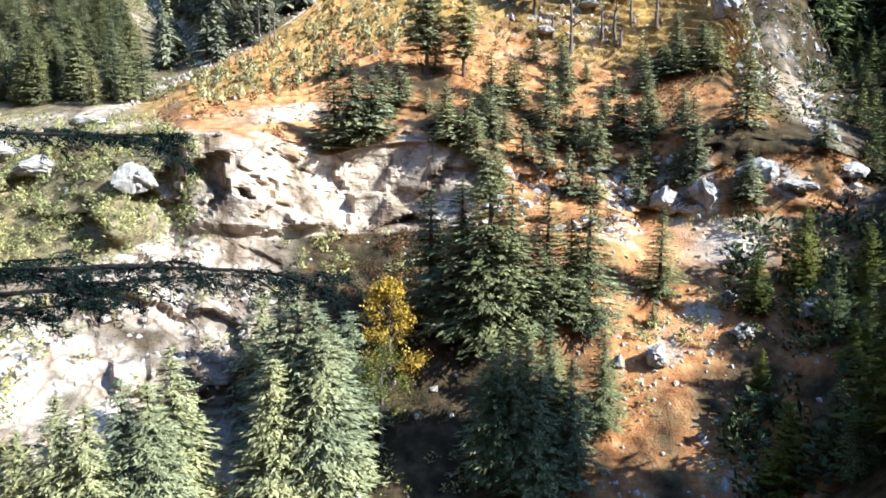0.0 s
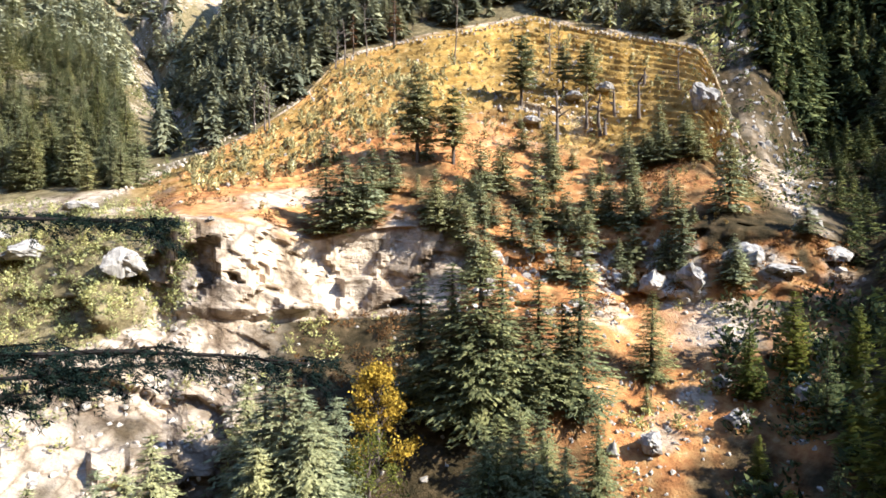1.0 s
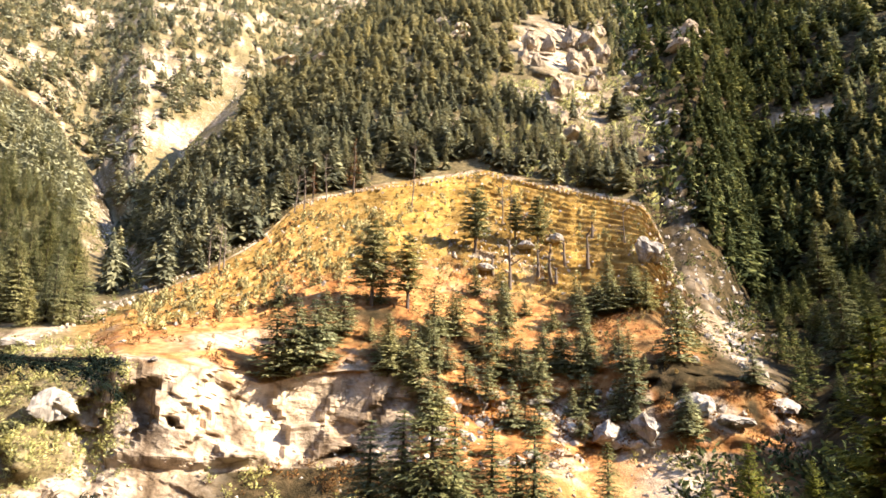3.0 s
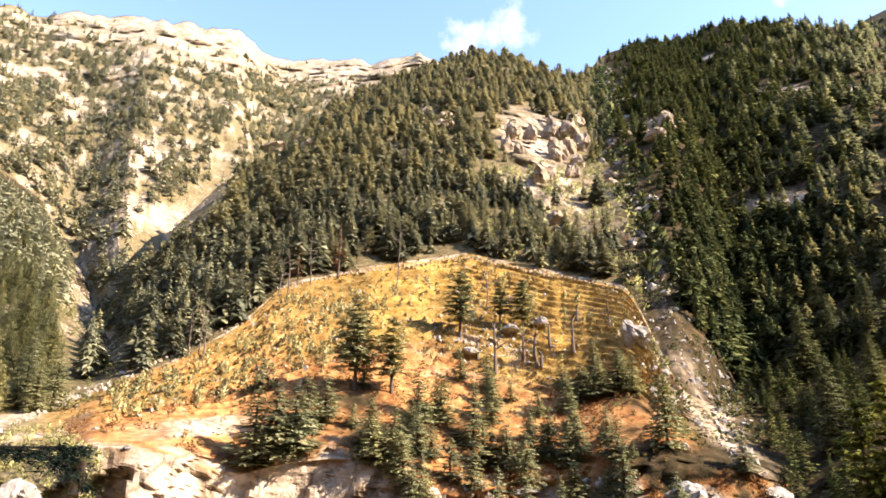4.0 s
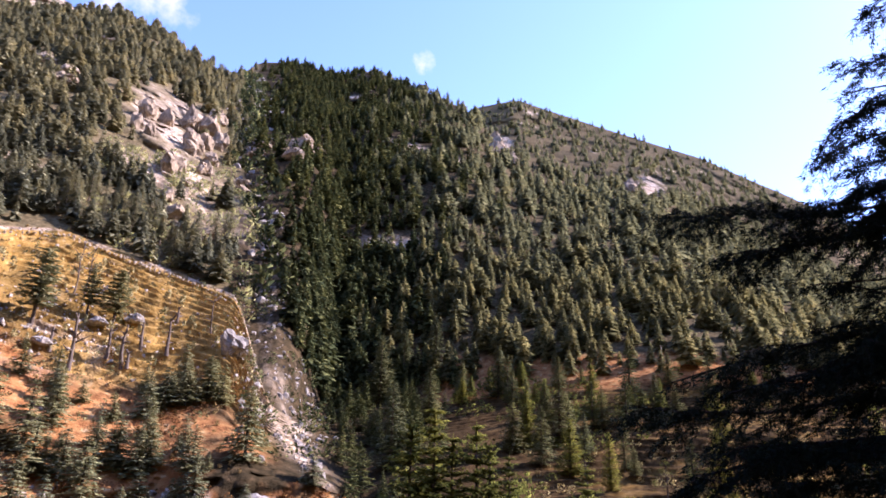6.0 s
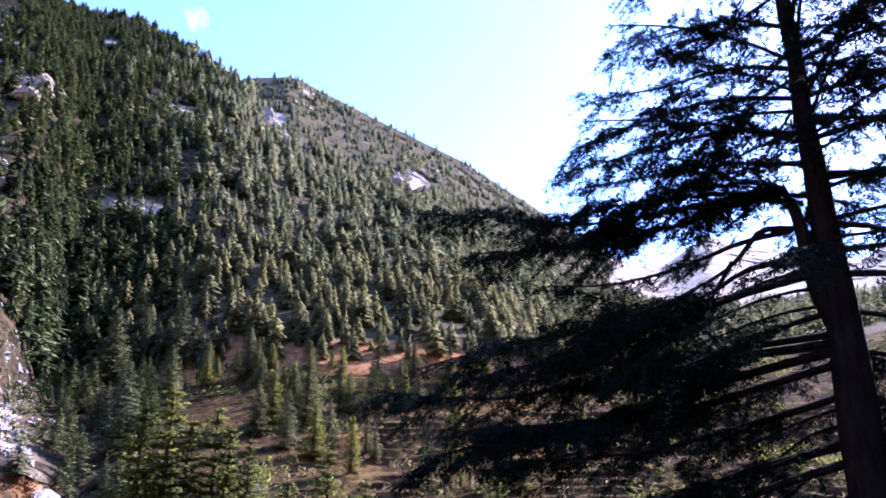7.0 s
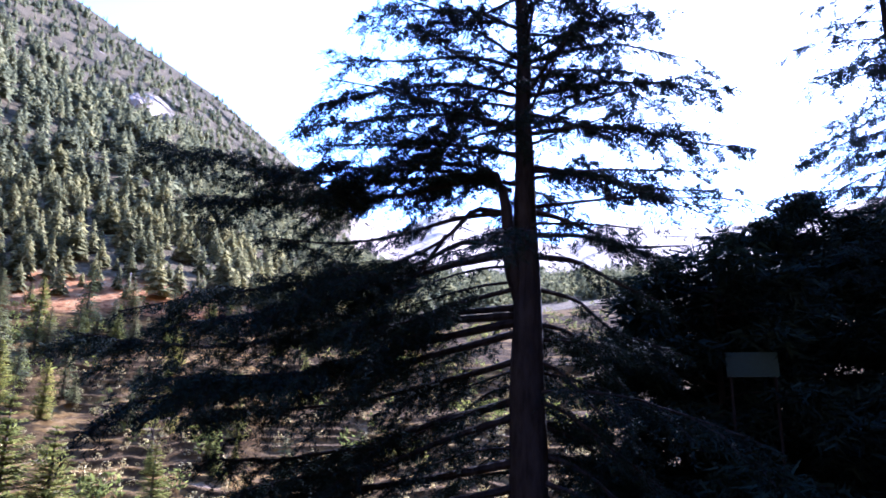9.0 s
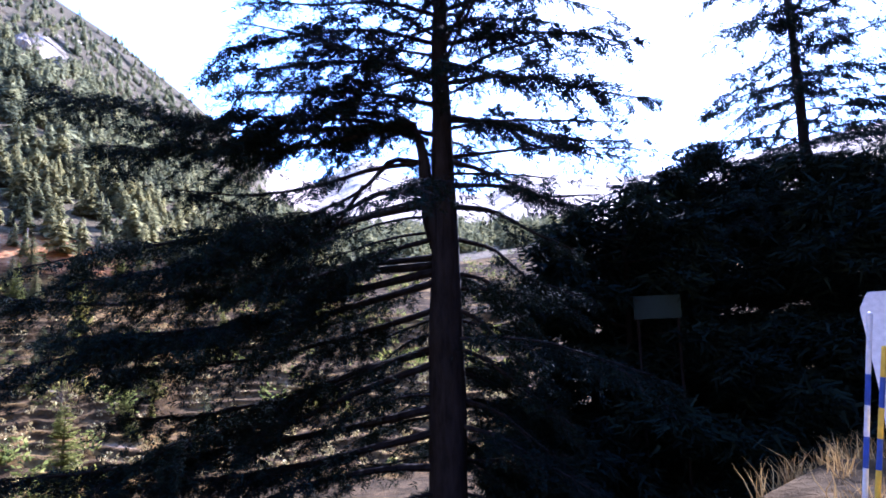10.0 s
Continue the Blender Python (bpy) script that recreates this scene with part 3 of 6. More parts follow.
def crown(rng, height, radius, bare, whorls, arms, sprays, lean=0.35, taper=0.85, broad=(0.2, 0.4), fine=1.0, flat=0.3):
    """A conifer's crown: whorls of drooping arms, each a flat fan of narrow three-cornered sprays."""
    tier = bare + (1 - bare) * (np.arange(whorls) + rng.uniform(-0.35, 0.35, whorls)) / whorls
    h0 = np.clip(np.repeat(tier, arms) + rng.normal(0, 0.12 / whorls, whorls * arms), bare, 0.985)
    reach = radius * (0.1 + 0.9 * (1 - (h0 - bare) / (1 - bare)) ** taper) * np.where(h0 > bare + 0.08, 1.0, 0.8)
    ang = rng.uniform(0, 2 * math.pi, len(h0))
    ln = reach * rng.uniform(0.55, 1.12, len(h0))
    rise = rng.uniform(0.0, 0.35, len(h0)) - lean
    count = np.maximum(2, (sprays * (0.4 + 0.6 * ln / radius)).astype(int))
    own = np.repeat(np.arange(len(h0)), count)
    n = len(own)
    s = np.clip((np.arange(n) - np.repeat(np.cumsum(count) - count, count) + rng.uniform(0.2, 1.0, n)) / count[own], 0.05, 1.0)
    out = np.stack([np.cos(ang), np.sin(ang), 0 * ang], 1)[own]
    side = out[:, [1, 0, 2]] * (-1, 1, 0)
    l = ln[own]
    across = rng.uniform(-1, 1, n) * flat * l * np.sqrt(s) * (1.25 - s)
    p = out * (l * s)[:, None] + side * across[:, None]
    p[:, 2] = h0[own] * height + rise[own] * l * s * s + 0.12 * l * s - 0.25 * np.abs(across)
    tilt = rng.uniform(-1, 1, n) * 0.7 + across / (l * 0.4 + 1e-6) * 0.5
    d = out * np.cos(tilt)[:, None] + side * np.sin(tilt)[:, None]
    d[:, 2] = rng.uniform(-0.5, 0.08, n)
    size = ((0.34 * l + 0.12 * radius) * rng.uniform(0.7, 1.25, n) * fine)[:, None]
    wd = np.cross(d, (0, 0, 1)) * rng.uniform(*broad, n)[:, None]
    wd[:, 2] += rng.uniform(-0.14, 0.14, n)
    tri = np.stack([p - d * size * 0.4 + wd * size, p - d * size * 0.4 - wd * size, p + d * size * 0.7], 1).reshape(-1, 3)
    a = rng.uniform(0, 6.28, 4)
    o = np.stack([np.cos(a), np.sin(a), 0 * a], 1) * radius * 0.035
    top, low = np.tile((0, 0, height), (4, 1)), np.array([0, 0, height * 0.93])
    v = np.concatenate([tri, np.stack([top, low + o, low - o], 1).reshape(-1, 3)])
    return v, np.arange(len(v)).reshape(-1, 3)


def tiered(rng, tiers, spikes, radius, bare, taper=0.8, thin=1.0):
    """A plain wood tree one metre high: many narrow drooping sprays round a ragged cone."""
    v = [(0.0, 0.0, 1.02), (0.02, -0.01, 0.9), (-0.015, 0.02, 0.9), (0.0, 0.0, 1.0), (0.012, 0.02, 0.88), (-0.02, -0.015, 0.88)]
    lump = rng.uniform(0.55, 1.2, (tiers, 4))
    taper, bare, radius = taper * rng.uniform(0.5, 1.15), bare + 0.16 * rng.uniform(0, 1) ** 2, radius * rng.uniform(0.8, 1.25)
    for i in range(tiers):
        for k in range(spikes):
            h = bare + (0.96 - bare) * ((i + rng.uniform(0, 1)) / tiers) ** 1.1
            a = 6.283 * (k + rng.uniform(-0.5, 0.5)) / spikes + i * 1.1
            full = radius * (1 - (h - bare) / (1 - bare)) ** taper * lump[i, int(a / 1.571) % 4] + 0.012
            inner = rng.uniform(0.1, 0.55)
            out, side = np.array([math.cos(a), math.sin(a), 0]), np.array([-math.sin(a), math.cos(a), 0])
            root = out * full * inner + np.array([0, 0, h + full * 0.12])
            wide = thin * (full * rng.uniform(0.2, 0.4) + 0.01)
            tip = out * full * rng.uniform(0.85, 1.15) + side * rng.normal(0, 0.25) * full + np.array([0, 0, h - rng.uniform(-0.1, 0.55) * full])
            up = np.array([0, 0, rng.uniform(-0.5, 0.5) * wide])
            v += [root + side * wide + up, tip, root - side * wide - up]
    v = np.array(v)
    return v, np.arange(len(v)).reshape(-1, 3)


KINDS = {}


def make_kind(name, count, mat, label, trunk_r, **kw):
    """Some differing trees of one kind, one metre high, out of sight under the hill until they are copied."""
    made = []
    for i in range(count):
        rng = np.random.default_rng(len(KINDS) * 50 + i + 3)
        cv, cf = crown(rng, 1.0, **kw)
        tv, tf = tube([(0, 0, -0.06), (0.004, 0, 0.3), (0, 0.004, 0.7), (0, 0, 0.99)], [trunk_r * 1.25, trunk_r, trunk_r * 0.45, trunk_r * 0.04], 7)
        cf, cn = soft_crown(cv, cf, 0.5)
        made.append((np_mesh("crown", cv, cf, mat, normals=cn), np_mesh("trunk", tv, tf, BARK, True)))
    KINDS[name] = (made, label)
    return made


FINE = dict(fine=0.3, broad=(0.13, 0.27))
make_kind("deodar", 5, DEODAR, "tall grey-green deodar cedar with drooping tiers", 0.018, radius=0.28, bare=0.03, whorls=34, arms=13, sprays=30, **FINE)
# Deodar copy in the dark needle: the hollow's shade is put into colour
make_kind("shade_deodar", 3, SHADEPINE, "deodar in the darker needle colour that stands for shade", 0.018, radius=0.27, bare=0.03, whorls=32, arms=11, sprays=24, **FINE)
make_kind("spruce", 5, YOUNG, "bright green young conifer with dense boughs", 0.016, radius=0.24, bare=0.02, whorls=34, arms=14, sprays=26, lean=0.02, fine=0.36, broad=(0.16, 0.34))
make_kind("pine", 5, OLIVE, "olive-green pine with open tiers and a bare lower trunk", 0.02, radius=0.3, bare=0.24, whorls=18, arms=12, sprays=24, lean=0.2, taper=0.5, fine=0.45, broad=(0.2, 0.4))
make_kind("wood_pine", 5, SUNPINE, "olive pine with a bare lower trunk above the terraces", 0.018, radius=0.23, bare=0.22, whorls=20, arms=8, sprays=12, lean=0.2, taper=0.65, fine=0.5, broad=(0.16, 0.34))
make_kind("grey_deodar", 4, OLIVE, "grey-green sunlit conifer below the pale rocks", 0.018, radius=0.29, bare=0.02, whorls=34, arms=13, sprays=30, **FINE)
make_kind("young", 4, OLIVE, "small young deodar on the terraced slope", 0.02, radius=0.4, bare=0.02, whorls=24, arms=11, sprays=18, fine=0.42, broad=(0.16, 0.34))
make_kind("dead_pine", 2, DRYLEAF, "dead standing pine with reddish brown needles", 0.016, radius=0.16, bare=0.2, whorls=14, arms=4, sprays=4)
tree_rng = np.random.default_rng(77)


def plant(kind, place, height, group, label="", spread=1.0, name="conifer_tree"):
    made, text = KINDS[kind]
    crown_me, trunk_me = made[int(tree_rng.integers(len(made)))]
    root = new(name)
    part("trunk", trunk_me, root)
    part("crown", crown_me, root)
    root.empty_display_size = 0.1
    root.matrix_basis = Matrix.LocRotScale(Vector(place) - Vector((0, 0, 0.02 * height)), Euler((0, 0, tree_rng.uniform(0, 6.28))), (height * spread, height * spread, height))
    return tagged(root, label or text, "tree", group)


def plant_seen(kind, az, base, top, group, **kw):
    """A tree by its bearing and the angles of its foot and tip."""
    p = on_ground(az, base)
    d = math.hypot(p.x, p.y)
    return plant(kind, p, d * math.tan(radians(top)) - p.z, group, **kw)


# trees that stand in the gorge below the cliffs
GORGE = [(4.0, -16.5, -1.8), (-0.9, -15, -3.5), (1.6, -16, -2.4), (6.0, -15.5, -3.0), (9.0, -15, -4), (12.5, -15.3, -2.7), (18.2, -12.4, -4.9), (11, -14.5, -6),
         (28.3, -11.3, -4.5), (32.3, -11, -5.5), (25.2, -13.3, -7.3)]
for az, lo, hi in GORGE:
    plant_seen("deodar" if az < 20 else "spruce", az, lo, hi, "gorge conifers", spread=1.35 if az < 12 else 1.15)
for az, lo, hi in [(7.3, -27, -14.6), (9.8, -26, -17), (5.5, -25, -15), (13.9, -23.3, -15.2), (28.2, -26.5, -18.9), (6.5, -28, -17), (8.6, -29, -18.6), (11.2, -27.5, -17.4), (4.4, -27, -16), (9.2, -23, -14.5), (17.6, -15, -12.5), (26, -19, -15.5), (32, -17, -12.5)]:
    plant_seen("deodar" if az < 20 else "spruce", az, lo, hi, "gorge conifers", spread=1.2)
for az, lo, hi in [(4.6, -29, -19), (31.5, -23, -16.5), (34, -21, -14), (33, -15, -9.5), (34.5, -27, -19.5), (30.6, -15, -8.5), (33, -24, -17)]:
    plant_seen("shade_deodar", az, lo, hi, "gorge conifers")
for az, lo, hi in [(-22.8, -27, -15.4), (-26.5, -27, -17.5), (-31, -27, -18), (-12.2, -27, -11.2), (-15.5, -22, -11), (-9.6, -27, -14.5), (-33.5, -26, -20), (-8, -24, -13.5), (-11, -27, -12.5), (-13.8, -25, -12), (-10.4, -29, -15), (-14.5, -29, -17), (-24.6, -29, -18), (-29, -28, -19)]:
    plant_seen("grey_deodar", az, lo, hi, "gorge conifers", label="grey-green sunlit conifer below the pale rocks", spread=1.25)
# trees on the terraces
for az, lo, hi in [(-1.5, 5.4, 12.8), (1.6, 5.2, 11.8), (7.3, 10.2, 15.8), (10.9, 11.2, 14.8), (12.6, 10.6, 15.0)]:
    plant_seen("pine", az, lo, hi, "terrace pines", name="pine_tree")
for az, lo, hi in [(-9, -0.5, 5.6), (-7.5, 0, 6.2), (-6, 0.4, 6.0), (-5, 2, 7), (-3.6, 3, 7.2), (0.2, 1, 5), (2, 0.2, 4.5), (3.8, 2.6, 7.4), (6, 3, 7), (8.5, 1.2, 6.4), (10, 2.8, 7.2),
                   (9.3, -0.6, 3.8), (13.2, 1.5, 4.8), (16.6, 0.3, 4.6), (17.4, 4.6, 8), (18.8, 5, 8.4), (20.4, 5.4, 9.2), (21.5, 5.2, 8.6), (23.6, 1.2, 7.2), (16, 3.8, 7.6), (5, 0.2, 3.2), (29.0, -0.4, 2.4)]:
    plant_seen("young", az, lo, hi, "terrace conifers", spread=float(tree_rng.uniform(0.9, 1.35)))

# trees on the far bench across the valley
for az, lo, hi in [(38.5, -19, 6.8), (41.8, -18, 5.4), (44.5, -17, 2.8), (43.2, -18, 3.8), (40.2, -19, 4.4), (36.8, -20, 5.7), (50.9, -11, 1.9), (53.7, -10, -0.2), (60.5, -9, -1.6), (47.5, -13, -0.5)]:
    plant_seen("spruce", az, lo, hi, "bench conifers", spread=0.95 if az < 46 else 1.3)
for az, lo, hi in [(45.2, 2.5, 7.0), (34.1, 6, 11.8), (36.0, 7.4, 12.5), (38.3, 4.8, 9.4), (40.8, 7.0, 9.9), (43.7, 6.8, 11.2), (44.7, 6.9, 10.5), (48.9, 3.2, 9.4), (54.4, 0.8, 3.3), (38.7, 7.6, 13.3), (50.8, 2.2, 5.9), (47.2, 1.5, 6.4), (52.4, 4.5, 8.0), (35.2, 1.0, 8.0), (56.5, 6.0, 9.0)]:
    plant_seen("deodar", az, lo, hi, "bench conifers", spread=1.15)

more = np.random.default_rng(91)
for k in range(36):
    az, lo = more.uniform(-10, 23), -0.6 + 7.0 * more.uniform(0, 1) ** 1.5
    plant_seen("young", az, lo, lo + more.uniform(1.5, 4.2), "terrace conifers", spread=float(more.uniform(0.7, 1.2)))
for k in range(26):
    az = more.uniform(38, 72)
    lo = more.uniform(-1 if az < 58 else -5, 6.5)
    plant_seen("spruce" if k % 3 else "shade_deodar", az, lo, lo + more.uniform(2.0, 5.0), "bench conifers", spread=float(more.uniform(0.9, 1.4)))

for k in range(30):
    az, lo = more.uniform(40, 68), more.uniform(5.2, 8.4)
    plant_seen("deodar" if k % 2 else "spruce", az, lo, lo + more.uniform(1.4, 3.2), "bench conifers", spread=float(more.uniform(1.1, 1.6)))
for k in range(30):
    az, lo = more.uniform(2, 25), more.uniform(-5.0, 0.5)
    plant_seen("young", az, lo, lo + more.uniform(2.0, 4.6), "terrace conifers", spread=float(more.uniform(0.9, 1.3)))

# the wood above the stream bank
for k in range(190):
    az, el = more.uniform(-36, -23.2), 2.6 + 13.5 * more.uniform(0, 1) ** 1.3
    if abs(az - np.interp(el + 1.2, [3, 5.2, 6.3, 8.1, 9.7, 12.4, 14.7], [-24.2, -19.8, -18.8, -20.7, -22.2, -23.7, -22.3])) > 1.3:
        plant("grey_deodar" if k % 3 else "deodar", on_ground(az, el), float(more.uniform(8, 15)), "bank conifers", "grey-green conifer in the wood above the stream bank", spread=float(more.uniform(0.95, 1.3)), name="deodar_tree")

# pines that stand along the top of the terraces, their bare trunks against the wood
first6 = int(np.argmax(band_.reshape(NR, NC)[:, 0] == 6))
for az in np.arange(-16.5, 20.5, 0.42):
    col = int(np.argmin(np.abs(AZ - (az + more.uniform(-0.25, 0.25)))))
    plant("wood_pine", GRID[first6 + int(more.integers(1, 7)), col], float(more.uniform(7, 13.5)), "crest pines", spread=float(more.uniform(0.9, 1.3)), name="pine_tree")

# ---------------------------------------------------------------- woods, too many to count
def forest(name, label, mat, rows_mask, count, height, seed, detail):
    rng = np.random.default_rng(seed)
    variants = [(tiered if "tiers" in detail else crown)(np.random.default_rng(seed * 9 + i), *(() if "tiers" in detail else (1.0,)), **detail) for i in range(9)]
    variants = [(v,) + soft_crown(v, f, 0.35) for v, f in variants]
    g = GRID
    cell = np.linalg.norm(np.cross(g[1:, :-1] - g[:-1, :-1], g[:-1, 1:] - g[:-1, :-1]), axis=-1)
    weight = cell * rows_mask.reshape(NR, NC)[:-1, :-1]
    weight = weight.ravel() / weight.sum()
    pick = rng.choice(weight.size, count, p=weight)
    r, c = np.unravel_index(pick, cell.shape)
    a, b = rng.random(count)[:, None], rng.random(count)[:, None]
    pos = g[r, c] * (1 - a) * (1 - b) + g[r + 1, c] * a * (1 - b) + g[r, c + 1] * (1 - a) * b + g[r + 1, c + 1] * a * b
    vs, fs, ns, hues, n = [], [], [], [], 0
    for p in pos:
        cv, cf, cn = variants[int(rng.integers(len(variants)))]
        h = height * min(1.0, max(0.7, math.hypot(p[0], p[1]) / 350)) * (0.35 + 1.05 * rng.beta(1.5, 1.5))
        t, w = rng.uniform(0, 6.28), rng.uniform(0.75, 1.5)
        rot = np.array([[math.cos(t), -math.sin(t), 0], [math.sin(t), math.cos(t), 0], [0, 0, 1]])
        vs.append((cv * (h * w, h * w, h)) @ rot.T + p - (0, 0, 0.06 * h))
        fs.append(cf + n)
        ns.append(cn @ rot.T)
        hues.append(np.full(len(cv), rng.uniform(0.08, 1)))
        n += len(cv)
    ob = new(name, np_mesh(name, np.concatenate(vs), np.concatenate(fs), mat, normals=np.concatenate(ns)))
    ob.data.attributes.new("tree", "FLOAT", "POINT").data.foreach_set("value", np.concatenate(hues).astype(np.float32))
    return tagged(ob, label, "forest", kind="stuff")


RISE = np.maximum.accumulate(np.where(np.arange(NR)[:, None] >= FIRST, GEL, -90), axis=0)
seen_ = (GEL >= RISE - 0.7).ravel() * 1.0
close_ = (400.0 / np.clip(dist_, 120, 2000)) ** 1.2
open_slope = seen_ * close_ * np.clip(1 - rock * 1.3, 0.1, 1) * (1 - np.clip(bed_r * 1.4, 0, 1) * np.where(el_ > 21, 0.7, 1)) * (1 - np.clip(bed_l * 1.4, 0, 1))
edge_gap = 1 + 2.5 * (1 - sm(v_, 0.02, 0.08))
# trees keep clear of the stream beds, and of the ground just below them that their crowns would hide
def clear_of(az_line, el_line, half):
    hit = np.zeros(len(az_))
    for up in (0.0, 0.8, 1.6, 2.4):
        hit = np.maximum(hit, bump_at(az_, np.interp(el_ + up, el_line, az_line), half))
    return 1 - np.clip(1.5 * hit, 0, 1)


clear_l = np.where((el_ > 1) & (el_ < 21) & (az_ < -10), clear_of([-24.2, -19.8, -18.8, -20.7, -22.2, -23.7, -22.3, -19.6, -16.6, -13.9], [3, 5.2, 6.3, 8.1, 9.7, 12.4, 14.7, 16.2, 18.8, 21.8], 0.5), 1.0)
clear_r = np.where((el_ > 0) & (el_ < 24.5) & (az_ > 15) & (az_ < 33), clear_of([28.6, 26.6, 25.0, 24.2, 23.7, 23.0, 21.5, 20.1, 20.0], [1.4, 6.1, 9.7, 12.5, 15.2, 19, 22.8, 25.5, 29], 0.7), 1.0)
open_slope = open_slope * clear_l * clear_r
# The spur's sunlight is carried by its paler needle colour
forest("spur_forest", "conifer forest on the steep middle spur, needles in the sunlit tone", SUNPINE, (band_ == 6) * (az_ > -22) * (az_ < 20.5) * open_slope * (1 - np.clip(face * 1.6, 0, 0.92)) * edge_gap * sm(dist_, 235, 270), 1800, 12.5, 31,
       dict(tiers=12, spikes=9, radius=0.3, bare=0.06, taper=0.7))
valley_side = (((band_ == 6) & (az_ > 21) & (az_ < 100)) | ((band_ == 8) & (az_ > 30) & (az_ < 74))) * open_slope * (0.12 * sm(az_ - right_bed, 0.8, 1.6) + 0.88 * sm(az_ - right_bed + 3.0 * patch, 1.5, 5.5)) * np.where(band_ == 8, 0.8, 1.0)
# Needle colour goes from shade-dark to haze-pale with the bearing
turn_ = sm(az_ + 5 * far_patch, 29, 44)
forest("shaded_forest", "dense conifer forest on the steep valley side, needles darkened for shade", SHADEPINE, valley_side * (1 - turn_) * sm(dist_, 215, 255), 2000, 12.5, 32, dict(tiers=11, spikes=8, radius=0.26, bare=0.04))
forest("hazy_forest", "olive conifer forest on the far valley side, haze put into its needle colour", HAZEPINE, valley_side * turn_ * sm(dist_, 215, 255), 3700, 13.5, 35, dict(tiers=11, spikes=8, radius=0.26, bare=0.04))
forest("left_forest", "thin haze-greyed conifer forest among pale crags on the big mountain", HAZEGREYPINE, (((band_ == 6) & (az_ < -22.5)) * 1.5 + ((band_ == 8) & (az_ < 12)) * 0.9) * open_slope * (az_ > -45) * (1 - sm(el_ + 2 * far_patch, 29.5, 32)) * sm(dist_, 230, 270), 4800, 13.5, 33,
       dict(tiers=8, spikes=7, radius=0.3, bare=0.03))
FRONT = dict(tiers=18, spikes=11, thin=0.75, radius=0.27, bare=0.06, taper=0.75)
front = seen_ * clear_l * (1 - sm(dist_, 240, 275)) * np.clip(1 - rock, 0, 1) * (1 - np.clip(bed_r * 1.4, 0, 1)) * (1 - np.clip(bed_l * 1.4, 0, 1))
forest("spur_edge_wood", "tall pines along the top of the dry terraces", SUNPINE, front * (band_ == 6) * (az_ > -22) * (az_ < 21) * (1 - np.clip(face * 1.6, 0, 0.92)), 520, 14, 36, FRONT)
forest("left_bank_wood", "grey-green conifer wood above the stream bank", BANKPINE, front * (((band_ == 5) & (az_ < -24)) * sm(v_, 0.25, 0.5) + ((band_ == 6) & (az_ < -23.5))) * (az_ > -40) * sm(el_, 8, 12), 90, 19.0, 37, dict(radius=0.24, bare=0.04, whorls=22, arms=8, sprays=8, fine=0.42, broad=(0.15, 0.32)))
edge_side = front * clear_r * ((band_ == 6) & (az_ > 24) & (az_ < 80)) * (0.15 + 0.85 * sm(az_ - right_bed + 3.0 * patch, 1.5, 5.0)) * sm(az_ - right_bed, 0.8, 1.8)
forest("valley_edge_wood", "conifers along the foot of the valley side, needles darkened for shade", SHADEPINE, edge_side * (1 - turn_), 420, 13.5, 38, FRONT)
forest("bench_edge_wood", "olive conifers behind the dry bench, haze lightened into their needles", HAZEPINE, edge_side * turn_, 620, 13, 39, FRONT)
# The shadow at the ravine mouth is painted in with the dark needle
forest("gorge_forest", "conifers crowding the mouth of the ravine, shade in their black-green colour", SHADEPINE, ((band_ >= 4) & (band_ <= 5) & (az_ > 27) & (az_ < 41)) * sm(az_ - np.interp(el_, [-6, 2, 8], [32.0, 30.0, 27.8]), 0, 1.0) * (1 - sm(az_, 36, 41)), 150, 9.5, 34,
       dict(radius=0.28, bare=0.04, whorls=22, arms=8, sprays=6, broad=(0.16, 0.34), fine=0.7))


# ---------------------------------------------------------------- shrubs, saplings and stones
def bush(rng, leaves, wide, up=0.6):
    """A shrub one metre high: leafy shoots fanning from the foot."""
    a, z = rng.uniform(0, 6.28, leaves), rng.uniform(0.05, 1, leaves)
    r = wide * np.sqrt(rng.uniform(0.05, 1, leaves)) * np.sin(np.clip(z * 2.6 + 0.35, 0, 3.0))
    p = np.stack([np.cos(a) * r, np.sin(a) * r, z], 1)
    d = np.stack([np.cos(a), np.sin(a), np.full(leaves, up)], 1) + rng.normal(0, 0.5, (leaves, 3))
    d /= np.linalg.norm(d, axis=1)[:, None]
    w = np.cross(d, rng.normal(0, 1, (leaves, 3)))
    w /= np.linalg.norm(w, axis=1)[:, None]
    s = rng.uniform(0.1, 0.22, (leaves, 1))
    v = np.stack([p - d * s, p + w * s * 0.45, p + d * s, p - w * s * 0.45], 1).reshape(-1, 3)
    q = np.arange(len(v)).reshape(-1, 4)
    return v, np.concatenate([q[:, [0, 1, 2]], q[:, [0, 2, 3]]])


